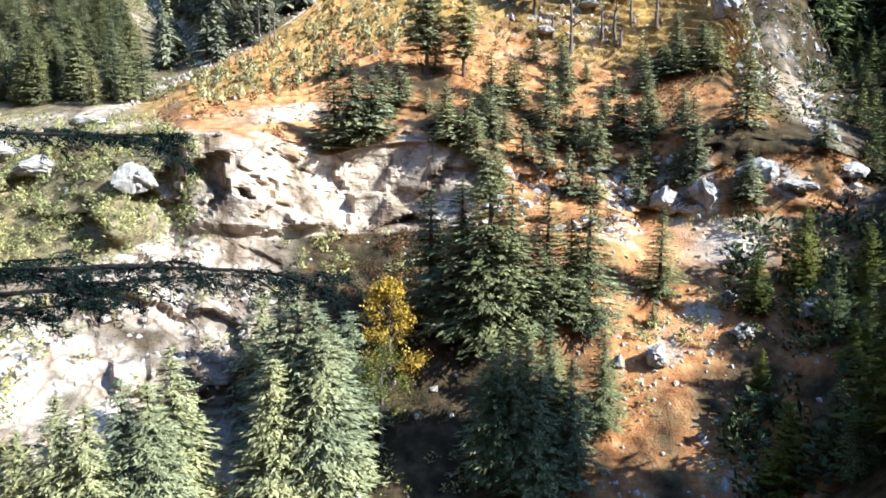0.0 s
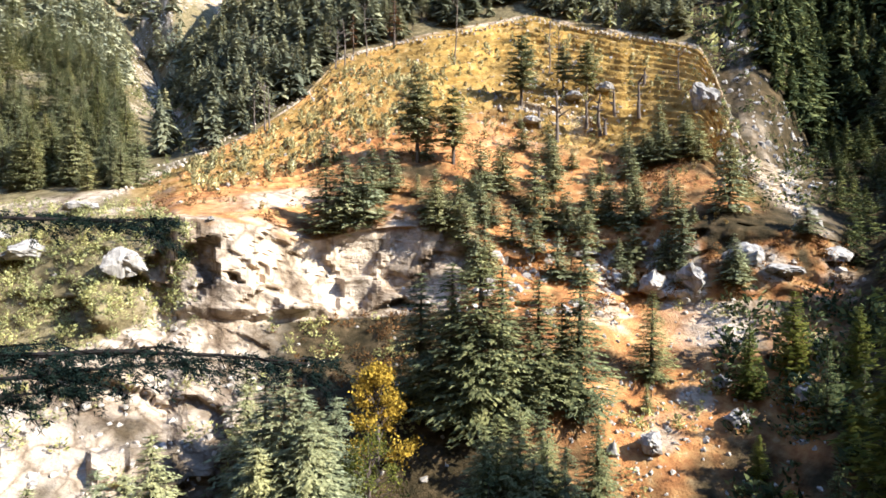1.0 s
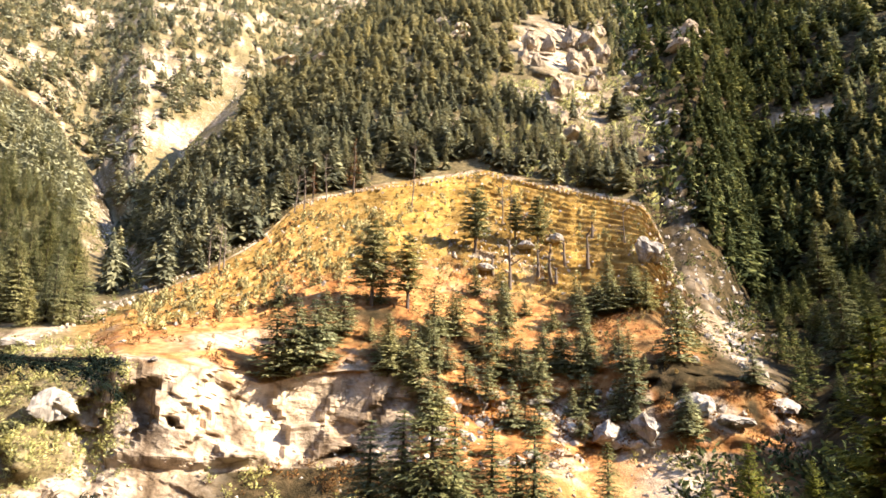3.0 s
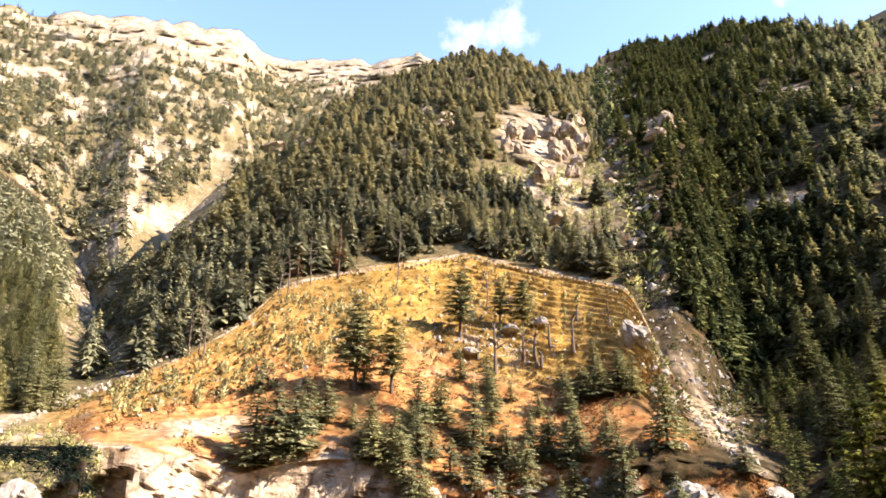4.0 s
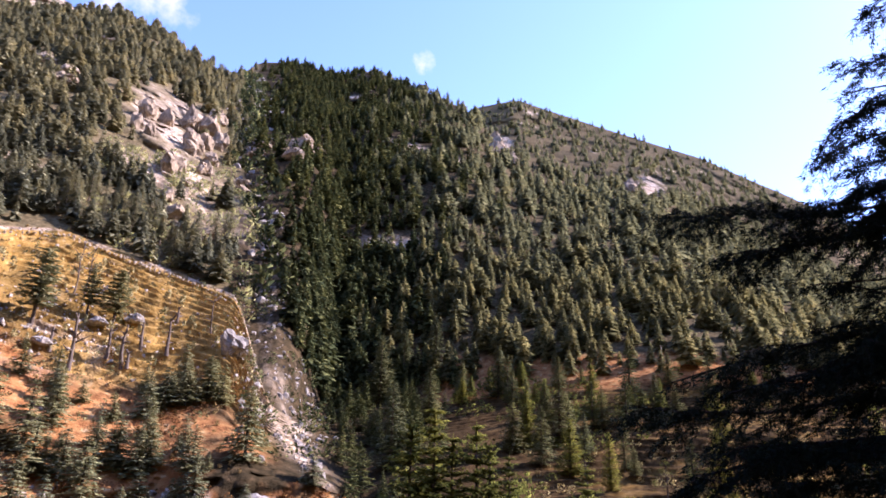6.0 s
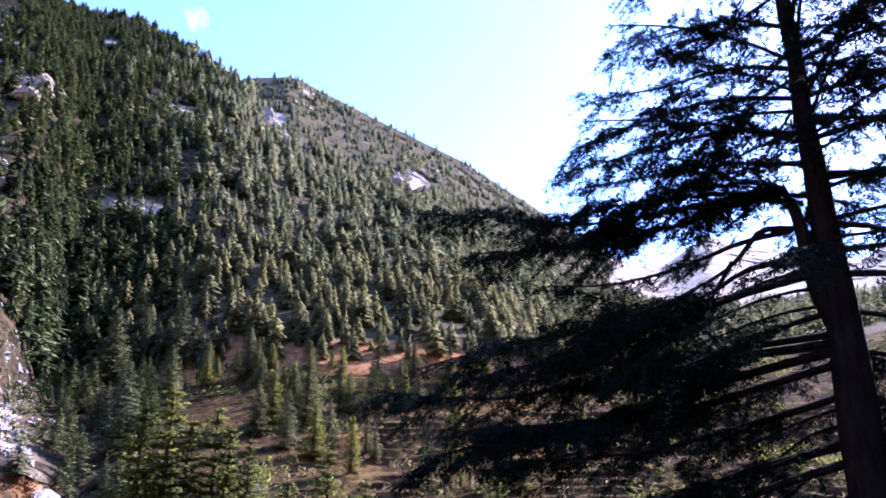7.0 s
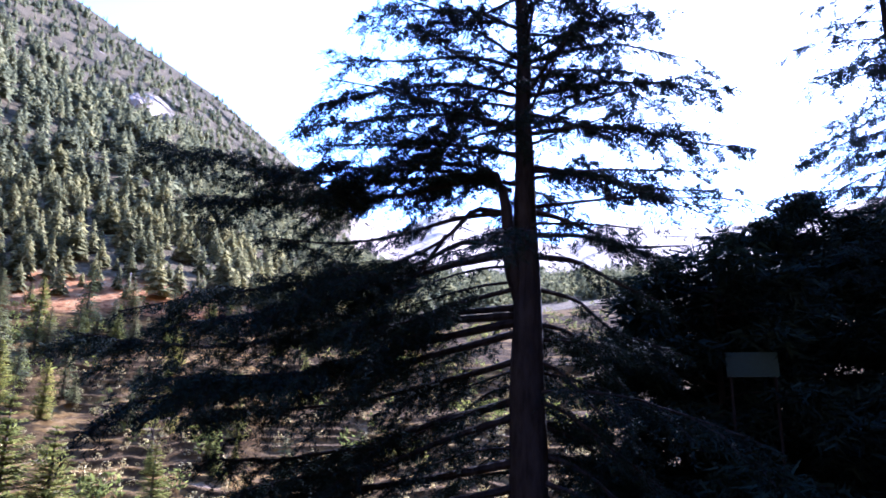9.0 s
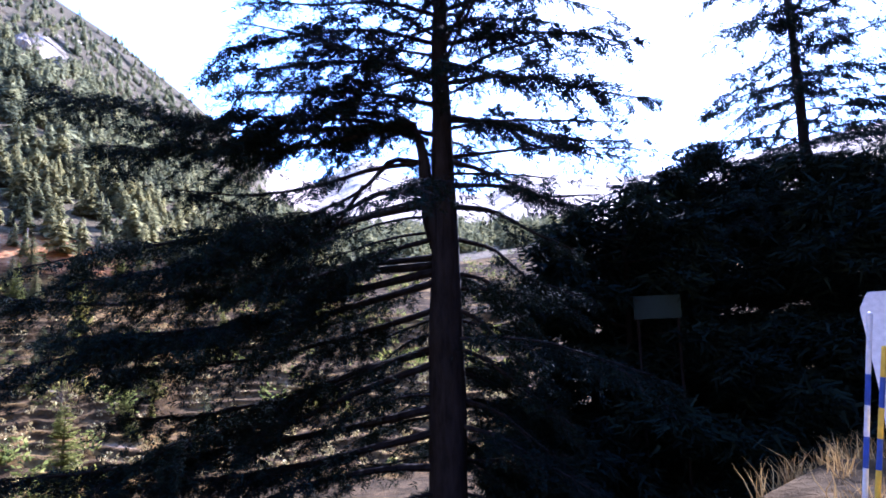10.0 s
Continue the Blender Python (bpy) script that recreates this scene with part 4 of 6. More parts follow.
def strew(name, label, category, mat, variants, mask, count, size, seed, squash=(1, 1, 1), sink=0.05, tumble=False, vary=(0.5, 1.4)):
    """Many small pieces over the part of the hillside that the mask names, as one mesh."""
    rng = np.random.default_rng(seed)
    cell = np.linalg.norm(np.cross(GRID[1:, :-1] - GRID[:-1, :-1], GRID[:-1, 1:] - GRID[:-1, :-1]), axis=-1)
    weight = (cell * mask.reshape(NR, NC)[:-1, :-1]).ravel()
    r, c = np.unravel_index(rng.choice(weight.size, count, p=weight / weight.sum()), cell.shape)
    a, b = rng.random(count)[:, None], rng.random(count)[:, None]
    pos = GRID[r, c] * (1 - a) * (1 - b) + GRID[r + 1, c] * a * (1 - b) + GRID[r, c + 1] * (1 - a) * b + GRID[r + 1, c + 1] * a * b
    vs, fs, ns, n = [], [], [], 0
    for p in pos:
        cv, cf, *cn = variants[int(rng.integers(len(variants)))]
        h = size * rng.uniform(*vary) * (rng.uniform(0.6, 1.0) if tumble else 1)
        e = Euler((rng.uniform(0, 6.28) if tumble else 0, rng.uniform(0, 6.28) if tumble else 0, rng.uniform(0, 6.28))).to_matrix()
        vs.append((cv * np.array(squash) * h * rng.uniform(0.8, 1.2, 3)) @ np.array(e).T + p - (0, 0, sink * h))
        fs.append(cf + n)
        ns += [k @ np.array(e).T for k in cn]
        n += len(cv)
    return tagged(new(name, np_mesh(name, np.concatenate(vs), np.concatenate(fs), mat, normals=np.concatenate(ns) if ns else None)), label, category, kind="stuff")


def rock_shape(rng, corners=16):
    """An angular stone: the hull of random corners, about one metre across."""
    bm = bmesh.new()
    for k in range(corners):
        d = rng.normal(0, 1, 3)
        d /= np.linalg.norm(d)
        bm.verts.new(Vector(d * rng.uniform(0.38, 0.58) * (1.0, 0.85, 0.75)))
    bmesh.ops.convex_hull(bm, input=bm.verts)
    bmesh.ops.delete(bm, geom=[v for v in bm.verts if not v.link_faces], context="VERTS")
    bmesh.ops.triangulate(bm, faces=bm.faces)
    bm.verts.index_update()
    v, f = np.array([v.co[:] for v in bm.verts]), np.array([[x.index for x in p.verts] for p in bm.faces])
    bm.free()
    return v, f


SHRUBS = [bush(np.random.default_rng(200 + i), 38, 0.75) for i in range(5)]
SAPLINGS = [bush(np.random.default_rng(220 + i), 44, 0.32, 1.3) for i in range(5)]
SHRUBS, SAPLINGS = ([(v,) + soft_crown(v, f, 0.4) for v, f in kinds] for kinds in (SHRUBS, SAPLINGS))
STONES = [rock_shape(np.random.default_rng(240 + i)) for i in range(10)]
strew("shrub_thicket", "grey-green and yellowing shrubs on the sunlit bank", "shrub", SHRUB, SHRUBS,
      (((band_ == 4) | ((band_ == 3) & (v_ > 0.93))) * (az_ > -40) * (az_ < -19.5) + (band_ == 5) * (az_ < -22) * (az_ > -36) * (v_ < 0.35) * 0.5) * sm(patch + fine_, -0.6, 0), 1000, 1.15, 41)
strew("shrub_thicket", "low shrubs at the cliff foot and among rocks", "shrub", SHRUB, SHRUBS, (band_ == 3) * (az_ > -36) * (az_ < 30) * sm(fine_, 0, 0.3), 260, 1.3, 42)
strew("sapling_rows", "grey-green saplings planted along dry terraces", "sapling", SAGE, SAPLINGS, hill * (az_ > -20) * (1 - 0.8 * sm(az_, -3, 3)) * sm(v_, 0.3, 0.38) * (1 - sm(v_, 0.8, 0.9)) * (0.3 + sm(patch, -0.3, 0.1)), 460, 1.8, 43)
strew("shrub_thicket", "olive bushes scattered over the dry bench", "shrub", YOUNG, SHRUBS, ((band_ >= 3) & (band_ <= 5)) * (az_ > 40) * (az_ < 96) * sm(patch + 0.6 * fine_, -0.1, 0.2) * (100 / np.clip(dist_, 50, 400)) ** 1.5, 460, 1.8, 44)
strew("shrub_thicket", "small straw-coloured bushes on the far terraces", "shrub", SAGE, SHRUBS, ((band_ >= 3) & (band_ <= 5)) * (az_ > 46) * (az_ < 96) * (100 / np.clip(dist_, 50, 400)) ** 2, 700, 0.9, 52)
strew("shrub_thicket", "olive and rust bushes on the rocky spur", "shrub", SHRUB, SHRUBS, (band_ == 6) * (az_ > 9) * (az_ < 22.5) * (el_ < 24) * sm(patch, -0.3, 0.1), 260, 3.5, 45)
strew("shrub_thicket", "rust-brown bushes in the shade of the cliff", "shrub", RUST, SHRUBS, ((band_ == 3) & (v_ > 0.55)) * (az_ > -15) * (az_ < 9) * sm(patch, -0.4, 0.1) + hill * 0.5 * sm(fine_, 0, 0.4) * (1 - sm(v_, 0.35, 0.5)), 520, 1.0, 48)
flank = (band_ == 5) * (az_ > 22.5) * (az_ < 31) * (el_ > 1) + 2.0 * (band_ == 6) * (az_ > 21) * (az_ < 29) * (el_ < 15) * seen_
# This scrub takes the dark needle to stand for the ravine's shade
strew("shrub_thicket", "scrub on the ravine side, colour darkened to stand for shade", "shrub", SHADEPINE, SHRUBS, flank * sm(patch + fine_, -0.3, 0.2), 170, 2.2, 49)
strew("scree", "grey stones tumbled down the ravine beside the terraces", "stones", WEATHERED, STONES, flank * 0.5 + bed_r * (el_ < 16), 280, 1.2, 50, tumble=True, vary=(0.3, 2.2))
strew("scree", "pale boulders and rubble in the stream beds beside the spur", "stones", STONE, STONES, bed_l * (el_ > 4) * (dist_ < 700) + 0.35 * bed_r * (el_ > 9) * (el_ < 24), 560, 1.9, 56, tumble=True, vary=(0.25, 1.6))
strew("shrub_thicket", "dull olive scrub along the stream banks", "shrub", DEODAR, SHRUBS, bump_at(az_, left_bed, 2.2) * (1 - bed_l) * (el_ > 3) * (el_ < 18) * (dist_ < 600) * ((band_ == 5) | (band_ == 6)), 260, 2.0, 57)
high_bed = (band_ == 6) * (el_ > 13) * (el_ < 31.5) * bump_at(az_, right_bed + 0.5, 1.3)
strew("shrub_thicket", "dark bushes and stunted pines along the high ravine", "shrub", SHADEPINE, SAPLINGS, high_bed * sm(patch + fine_, -0.5, 0.1), 330, 6.5, 60, squash=(1.3, 1.3, 1), vary=(0.4, 1.3))
strew("scree", "grey boulders choking the high ravine", "stones", WEATHERED, STONES, high_bed * sm(fine_, -0.4, 0.2), 330, 5.0, 63, tumble=True, vary=(0.25, 1.7))
strew("scree", "pale rubble of broken terrace walls", "stones", STONE, STONES, hill * (0.15 + bump_at(az_, 9.0, 5.0) * bump_at(el_, 9.5, 2.6) * 2.0) * sm(v_, 0.25, 0.4), 900, 0.75, 51, tumble=True, vary=(0.3, 2.0))
strew("scree", "pale stones scattered down the brown gully", "stones", STONE, STONES, (band_ == 3) * (az_ > 9) * (az_ < 30) * (el_ < -9) * sm(fine_, -0.4, 0.2), 520, 0.55, 53, tumble=True, vary=(0.3, 1.8))
# Gully shade comes from the dark needle colour here
strew("shrub_thicket", "low conifers and scrub in the gully, shade put into their dark colour", "shrub", SHADEPINE, SHRUBS, (band_ == 3) * (az_ > 23) * (az_ < 37) * sm(patch + fine_, -0.3, 0.1), 190, 2.4, 54)
strew("shrub_thicket", "low olive bushes dotted over the dry terraces", "shrub", DEODAR, SHRUBS, hill * (v_ > 0.02) * (az_ > -12) * sm(fine_ + patch, -0.2, 0.3), 330, 1.1, 55)
strew("shrub_thicket", "rust and olive bushes below the terraces", "shrub", RUST, SHRUBS, (band_ == 4) * (az_ > 1) * (az_ < 32) * sm(fine_, -0.3, 0.2), 300, 1.0, 58)
strew("scree", "pale broken ledges and stones below the terraces", "stones", STONE, STONES, (band_ == 4) * (az_ > 1) * (az_ < 33) * sm(fine_ + patch, -0.2, 0.3), 330, 1.3, 59, tumble=True, vary=(0.25, 1.9))
strew("grass_tufts", "dry golden grass tufts on the terraces", "grass", STRAW, SAPLINGS, hill * (v_ > 0.03), 1100, 0.65, 46, squash=(1.6, 1.6, 1))
strew("scree", "pale broken stones lying on slope and stream bed", "stones", STONE, STONES,
      (craggy * ((band_ == 3) * 0.5 + (band_ == 4) * (v_ < 0.6) * 0.08) * np.where(az_ < 7, 1.2, 1.0) * (az_ > -45) + hill * (v_ > 0.08) * 0.25 * sm(fine_ + patch, 0, 0.4) + np.clip(bed_r + bed_l, 0, 1) * (el_ < 22) * 0.8) * (0.2 + rock), 2500, 0.8, 47, sink=0.05, tumble=True, vary=(0.3, 1.8))

# ---------------------------------------------------------------- dry-stone walls along the edges of the terraces
PALESTONE = grain_material("bleached_stone", (0.24, 0.2, 0.15), (0.56, 0.48, 0.38), 0.9, 0.9)


def stone_wall(ends, high, label, seed):
    """A low tumbled wall of loose stones that follows the slope between bearings and elevations."""
    rng = np.random.default_rng(seed)
    a, e = (np.array(x, float) for x in zip(*ends))
    line_az = np.arange(a[0], a[-1], 0.12)
    vs, fs, n = [], [], 0
    for az, el in zip(line_az, np.interp(line_az, a, e)):
        foot = on_ground(az, el)
        for k in range(3):
            if rng.random() < 0.2 + 0.3 * (value_noise(np.array([[az * 0.7, 0.0, seed]]))[0] > 0.1):
                continue
            v, f = STONES[int(rng.integers(len(STONES)))]
            size = high * rng.uniform(0.5, 1.15)
            turn = np.array(Euler(tuple(rng.uniform(0, 6.28, 3))).to_matrix())
            vs.append((v * size) @ turn.T + np.array(foot) + rng.normal(0, 0.18, 3) * (1, 1, 0) + (0, 0, high * (0.1 + 0.33 * k)))
            fs.append(f + n)
            n += len(v)
    return tagged(new("terrace_wall", np_mesh("terrace_wall", np.concatenate(vs), np.concatenate(fs), PALESTONE)), label, "wall", "terrace walls")


stone_wall([(-25.7, 1.9), (-20.2, 4.9), (-16.3, 7.1), (-10.8, 10.4)], 0.62, "pale dry-stone wall climbing the edge of the terraces", 71)
stone_wall([(-10.1, 12.7), (-7.3, 13.7), (-3.5, 14.7), (1.3, 15.5), (8.3, 16.6)], 0.6, "low pale stone wall along the top of the terraces", 72)
stone_wall([(8.5, 16.6), (13.2, 15.4), (18.0, 14.4), (20.7, 13.4)], 0.7, "low pale stone wall along the top of the terraces", 73)
stone_wall([(23.2, 9.6), (24.4, 5.5), (26.3, 2.8), (28.5, 0.5)], 0.5, "broken pale stone wall down the edge of the ravine", 74)

# ---------------------------------------------------------------- the near cedars
def blade_mesh(rng, p, d, s, per):
    """Needle tufts: per narrow three-cornered blades at every point."""
    p, d = np.repeat(p, per, axis=0), np.repeat(d, per, axis=0)
    n = len(p)
    way = d + rng.normal(0, 0.7, (n, 3)) * (1, 1, 0.6)
    way /= np.linalg.norm(way, axis=1)[:, None] + 1e-9
    wide = np.cross(way, rng.normal(0, 1, (n, 3)))
    wide /= np.linalg.norm(wide, axis=1)[:, None] + 1e-9
    ln = s * rng.uniform(0.6, 1.3, (n, 1))
    root = p + rng.normal(0, 0.3 * s, (n, 3))
    v = np.stack([root - wide * ln * 0.1, root + wide * ln * 0.1, root + way * ln], 1).reshape(-1, 3)
    return v, np.arange(n * 3).reshape(-1, 3)


def along_paths(paths, u):
    """Points at u (0..1) on each of the polylines (n, k, 3)."""
    k = paths.shape[1] - 1
    i = np.clip((u * k).astype(int), 0, k - 1)
    f = (u * k - i)[:, None]
    r = np.arange(len(paths))
    return paths[r, i] * (1 - f) + paths[r, i + 1] * f


def shoots_mesh(paths, radius):
    """Thin three-sided twigs along many polylines at once."""
    n, k, _ = paths.shape
    off = np.array([[0, 0, 1], [0.87, 0, -0.5], [-0.5, 0.7, -0.5]])
    taper = np.linspace(1, 0.25, k)
    v = paths[:, :, None, :] + off[None, None] * (radius[:, None] * taper[None])[:, :, None, None]
    base = (np.arange(n) * k * 3)[:, None, None] + (np.arange(k - 1) * 3)[None, :, None] + np.arange(3)[None, None]
    nx = (np.arange(n) * k * 3)[:, None, None] + (np.arange(k - 1) * 3)[None, :, None] + (np.arange(3) + 1)[None, None] % 3
    f = np.concatenate([np.stack([base, nx, nx + 3], -1).reshape(-1, 3), np.stack([base, nx + 3, base + 3], -1).reshape(-1, 3)])
    return v.reshape(-1, 3), f


def spline(ctrl, n):
    """n points on a smooth curve through the control points."""
    c = np.asarray(ctrl, float)
    c = np.concatenate([[2 * c[0] - c[1]], c, [2 * c[-1] - c[-2]]])
    t = np.linspace(0, len(c) - 3 - 1e-6, n)
    i = t.astype(int)
    f = (t - i)[:, None]
    a, b, d, e = c[i], c[i + 1], c[i + 2], c[i + 3]
    return 0.5 * (2 * b + (d - a) * f + (2 * a - 5 * b + 4 * d - e) * f * f + (3 * b - a - 3 * d + e) * f ** 3)


def bough(rng, ctrl, thick, fullness=1.0, tuft=0.11, per=6, hang=0.3, bare=0.12):
    """A cedar bough along the control points: flat fans of side limbs, drooping shoots and tufts of needles."""
    spine = spline(ctrl, 12)
    steps = np.linalg.norm(np.diff(spine, axis=0), axis=1)
    ln = steps.sum()
    s = np.linspace(0, 1, 12)
    spine = spine + np.cumsum(rng.normal(0, 0.012 * ln, (12, 3)), axis=0) * (s * (1.1 - s))[:, None]
    up = np.array([0, 0, 1.0])

    def frames(paths, own, u):
        p = along_paths(paths[own], u)
        t = along_paths(paths[own], np.minimum(u + 0.06, 1)) - along_paths(paths[own], np.maximum(u - 0.06, 0))
        t /= np.linalg.norm(t, axis=1)[:, None] + 1e-9
        w = np.cross(t, up)
        return p, t, w / (np.linalg.norm(w, axis=1)[:, None] + 1e-9)

    m = max(4, int(ln * 2.6 * fullness ** 0.5))
    u = bare + (1 - bare) * rng.uniform(0, 1, m) ** 0.85
    p, t, w = frames(spine[None], np.zeros(m, int), u)
    l2 = ln * rng.uniform(0.16, 0.4, m) * (1.12 - u) ** 0.7 + 0.22
    turn = rng.uniform(0.45, 1.05, m) * np.where(np.arange(m) % 2, 1, -1)
    d = t * np.cos(turn)[:, None] + w * np.sin(turn)[:, None] + up * rng.uniform(-0.14, 0.14, m)[:, None]
    q = np.linspace(0, 1, 6)
    limbs = p[:, None] + d[:, None] * (l2[:, None] * q)[:, :, None] - up * (0.6 * hang * l2[:, None] * q ** 2)[:, :, None]
    limbs = limbs + np.cumsum(rng.normal(0, 0.02, (m, 6, 3)), 1) * l2[:, None, None]
    carriers = np.concatenate([along_paths(np.repeat(spine[None], 6, 0), bare + (1 - bare) * q)[None], limbs])
    size = np.concatenate([[ln * (1 - bare)], l2])
    cnt = (size * 12 * fullness).astype(int) + 3
    own = np.repeat(np.arange(len(carriers)), cnt)
    n = len(own)
    u = rng.uniform(0.0, 1, n)
    p, t, w = frames(carriers, own, u)
    sl = rng.uniform(0.1, 0.42, n) * min(1.25, 0.55 + 0.12 * ln)
    turn = rng.normal(0, 0.9, n)
    d = t * np.cos(turn)[:, None] + w * np.sin(turn)[:, None] + up * rng.uniform(-0.65, 0.15, n)[:, None]
    q = np.linspace(0, 1, 3)
    paths = p[:, None] + d[:, None] * (sl[:, None] * q)[:, :, None] - up * (hang * sl[:, None] * q ** 2)[:, :, None]
    wood = join([tube(spine, thick * (1 - 0.85 * s) ** 1.3 * 0.85 + 0.007, 7), shoots_mesh(limbs, np.full(m, 0.007) + thick * 0.11), shoots_mesh(paths[:, ::2][::1 if tuft < 0.2 else 4], np.full(len(paths[::1 if tuft < 0.2 else 4]), 0.005))])
    cnt = (sl * 15).astype(int) + 2
    own = np.repeat(np.arange(n), cnt)
    r = along_paths(paths[own], rng.uniform(0.1, 1, len(own)))
    e = d[own] + rng.normal(0, 0.45, (len(own), 3)) * (1, 1, 0.7)
    return wood, blade_mesh(rng, r, e, tuft, per)


def cedar(name, foot, height, girth, boughs, label, seed, group="", tuft=0.11, per=6, needles=BACKLIT_CEDAR, lean=(0, 0), hang=0.3):
    """girth: rows of (height, radius). boughs: rows of (control points from trunk to tip, thickness, fullness, bare share)."""
    rng = np.random.default_rng(seed)
    root = new(name)
    foot = np.array(foot, float)
    hs = np.linspace(-0.03, 1, 24)
    way = np.array([lean[0], lean[1], height])
    pts = foot + way * hs[:, None] + rng.normal(0, 0.015, (24, 3)) * (1, 1, 0)
    radii = np.interp(pts[:, 2], *zip(*girth)) * rng.uniform(0.94, 1.06, 24)
    part("trunk", np_mesh("trunk", *tube(pts, radii, 14), BACKLIT_BARK, True), root, "rough bark, near-black to hold its backlit shade")
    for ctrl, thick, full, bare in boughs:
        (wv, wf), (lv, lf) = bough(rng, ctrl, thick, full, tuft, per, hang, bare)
        limb = part("branch", np_mesh("branch", wv, wf, BACKLIT_BARK), root)
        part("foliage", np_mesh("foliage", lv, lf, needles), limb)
    return tagged(root, label, "tree", group)


def at(az, el, d):
    """A point on that bearing at the level distance d and elevation."""
    return (d * math.sin(radians(az)), d * math.cos(radians(az)), d * math.tan(radians(el)))


def arc(a, b, arch):
    """Control points of a simple arched bough."""
    a, b = np.array(a, float), np.array(b, float)
    lift = np.array([0, 0, np.linalg.norm(b - a) * arch])
    return [a, a + (b - a) * 0.33 + lift, a + (b - a) * 0.68 + lift * 0.8, b]


def whorl_boughs(rng, foot, height, top_reach, low, count, reach, power=0.8, droop=-0.12, thick=0.05, full=1.0, bare=0.12):
    """Boughs all round the trunk, shorter towards the tip."""
    rows = []
    for k in range(count):
        h = low + (foot[2] + height * 0.985 - low) * (k + rng.uniform(0, 1)) / count
        rel = (h - low) / (foot[2] + height - low)
        ln = reach * (1 - rel) ** power * rng.uniform(0.65, 1.1) + top_reach
        ang = k * 2.4 + rng.uniform(-0.5, 0.5)
        tip = (foot[0] + math.cos(ang) * ln, foot[1] + math.sin(ang) * ln, h + ln * (droop + rng.uniform(-0.1, 0.16) + 0.15 * rel))
        rows.append((arc((foot[0], foot[1], h), tip, rng.uniform(0.02, 0.08)), thick * (0.35 + 0.65 * ln / reach), full, bare))
    return rows


TD = 11.0
main_foot = (TD, 0.13, -6.5)
crng = np.random.default_rng(5)
rows = []
for k in range(120):
    # random boughs: the low ones droop, the high ones reach up a little
    el = -14 + 62 * ((k + crng.uniform(0, 1)) / 120) ** 0.9
    h = TD * math.tan(radians(el))
    ang = k * 2.4 + crng.uniform(-0.4, 0.4)
    sparse = 9 < el < 19.5
    if (sparse and k % 3) or (el < 9 and math.cos(ang) < -0.6):
        continue
    rel = float(np.interp(el, [-14, 6, 12, 20, 33, 49], [3.2, 3.2, 3.4, 4.2, 3.3, 0.6]))
    ln = rel * crng.uniform(0.55, 1.05)
    slope = float(np.interp(el, [-14, 5, 14, 22, 34, 50], [-0.3, -0.28, -0.2, -0.02, 0.12, 0.4])) + crng.uniform(-0.12, 0.12)
    rows.append((arc((TD, 0.13, h), (TD + math.cos(ang) * ln, 0.13 + math.sin(ang) * ln, h + ln * slope), crng.uniform(0.02, 0.08)), 0.012 + 0.007 * ln, 0.5 if sparse else 1.5 if el < 9 and math.sin(ang) < -0.2 else 1.0, 0.3 if sparse else 0.1))
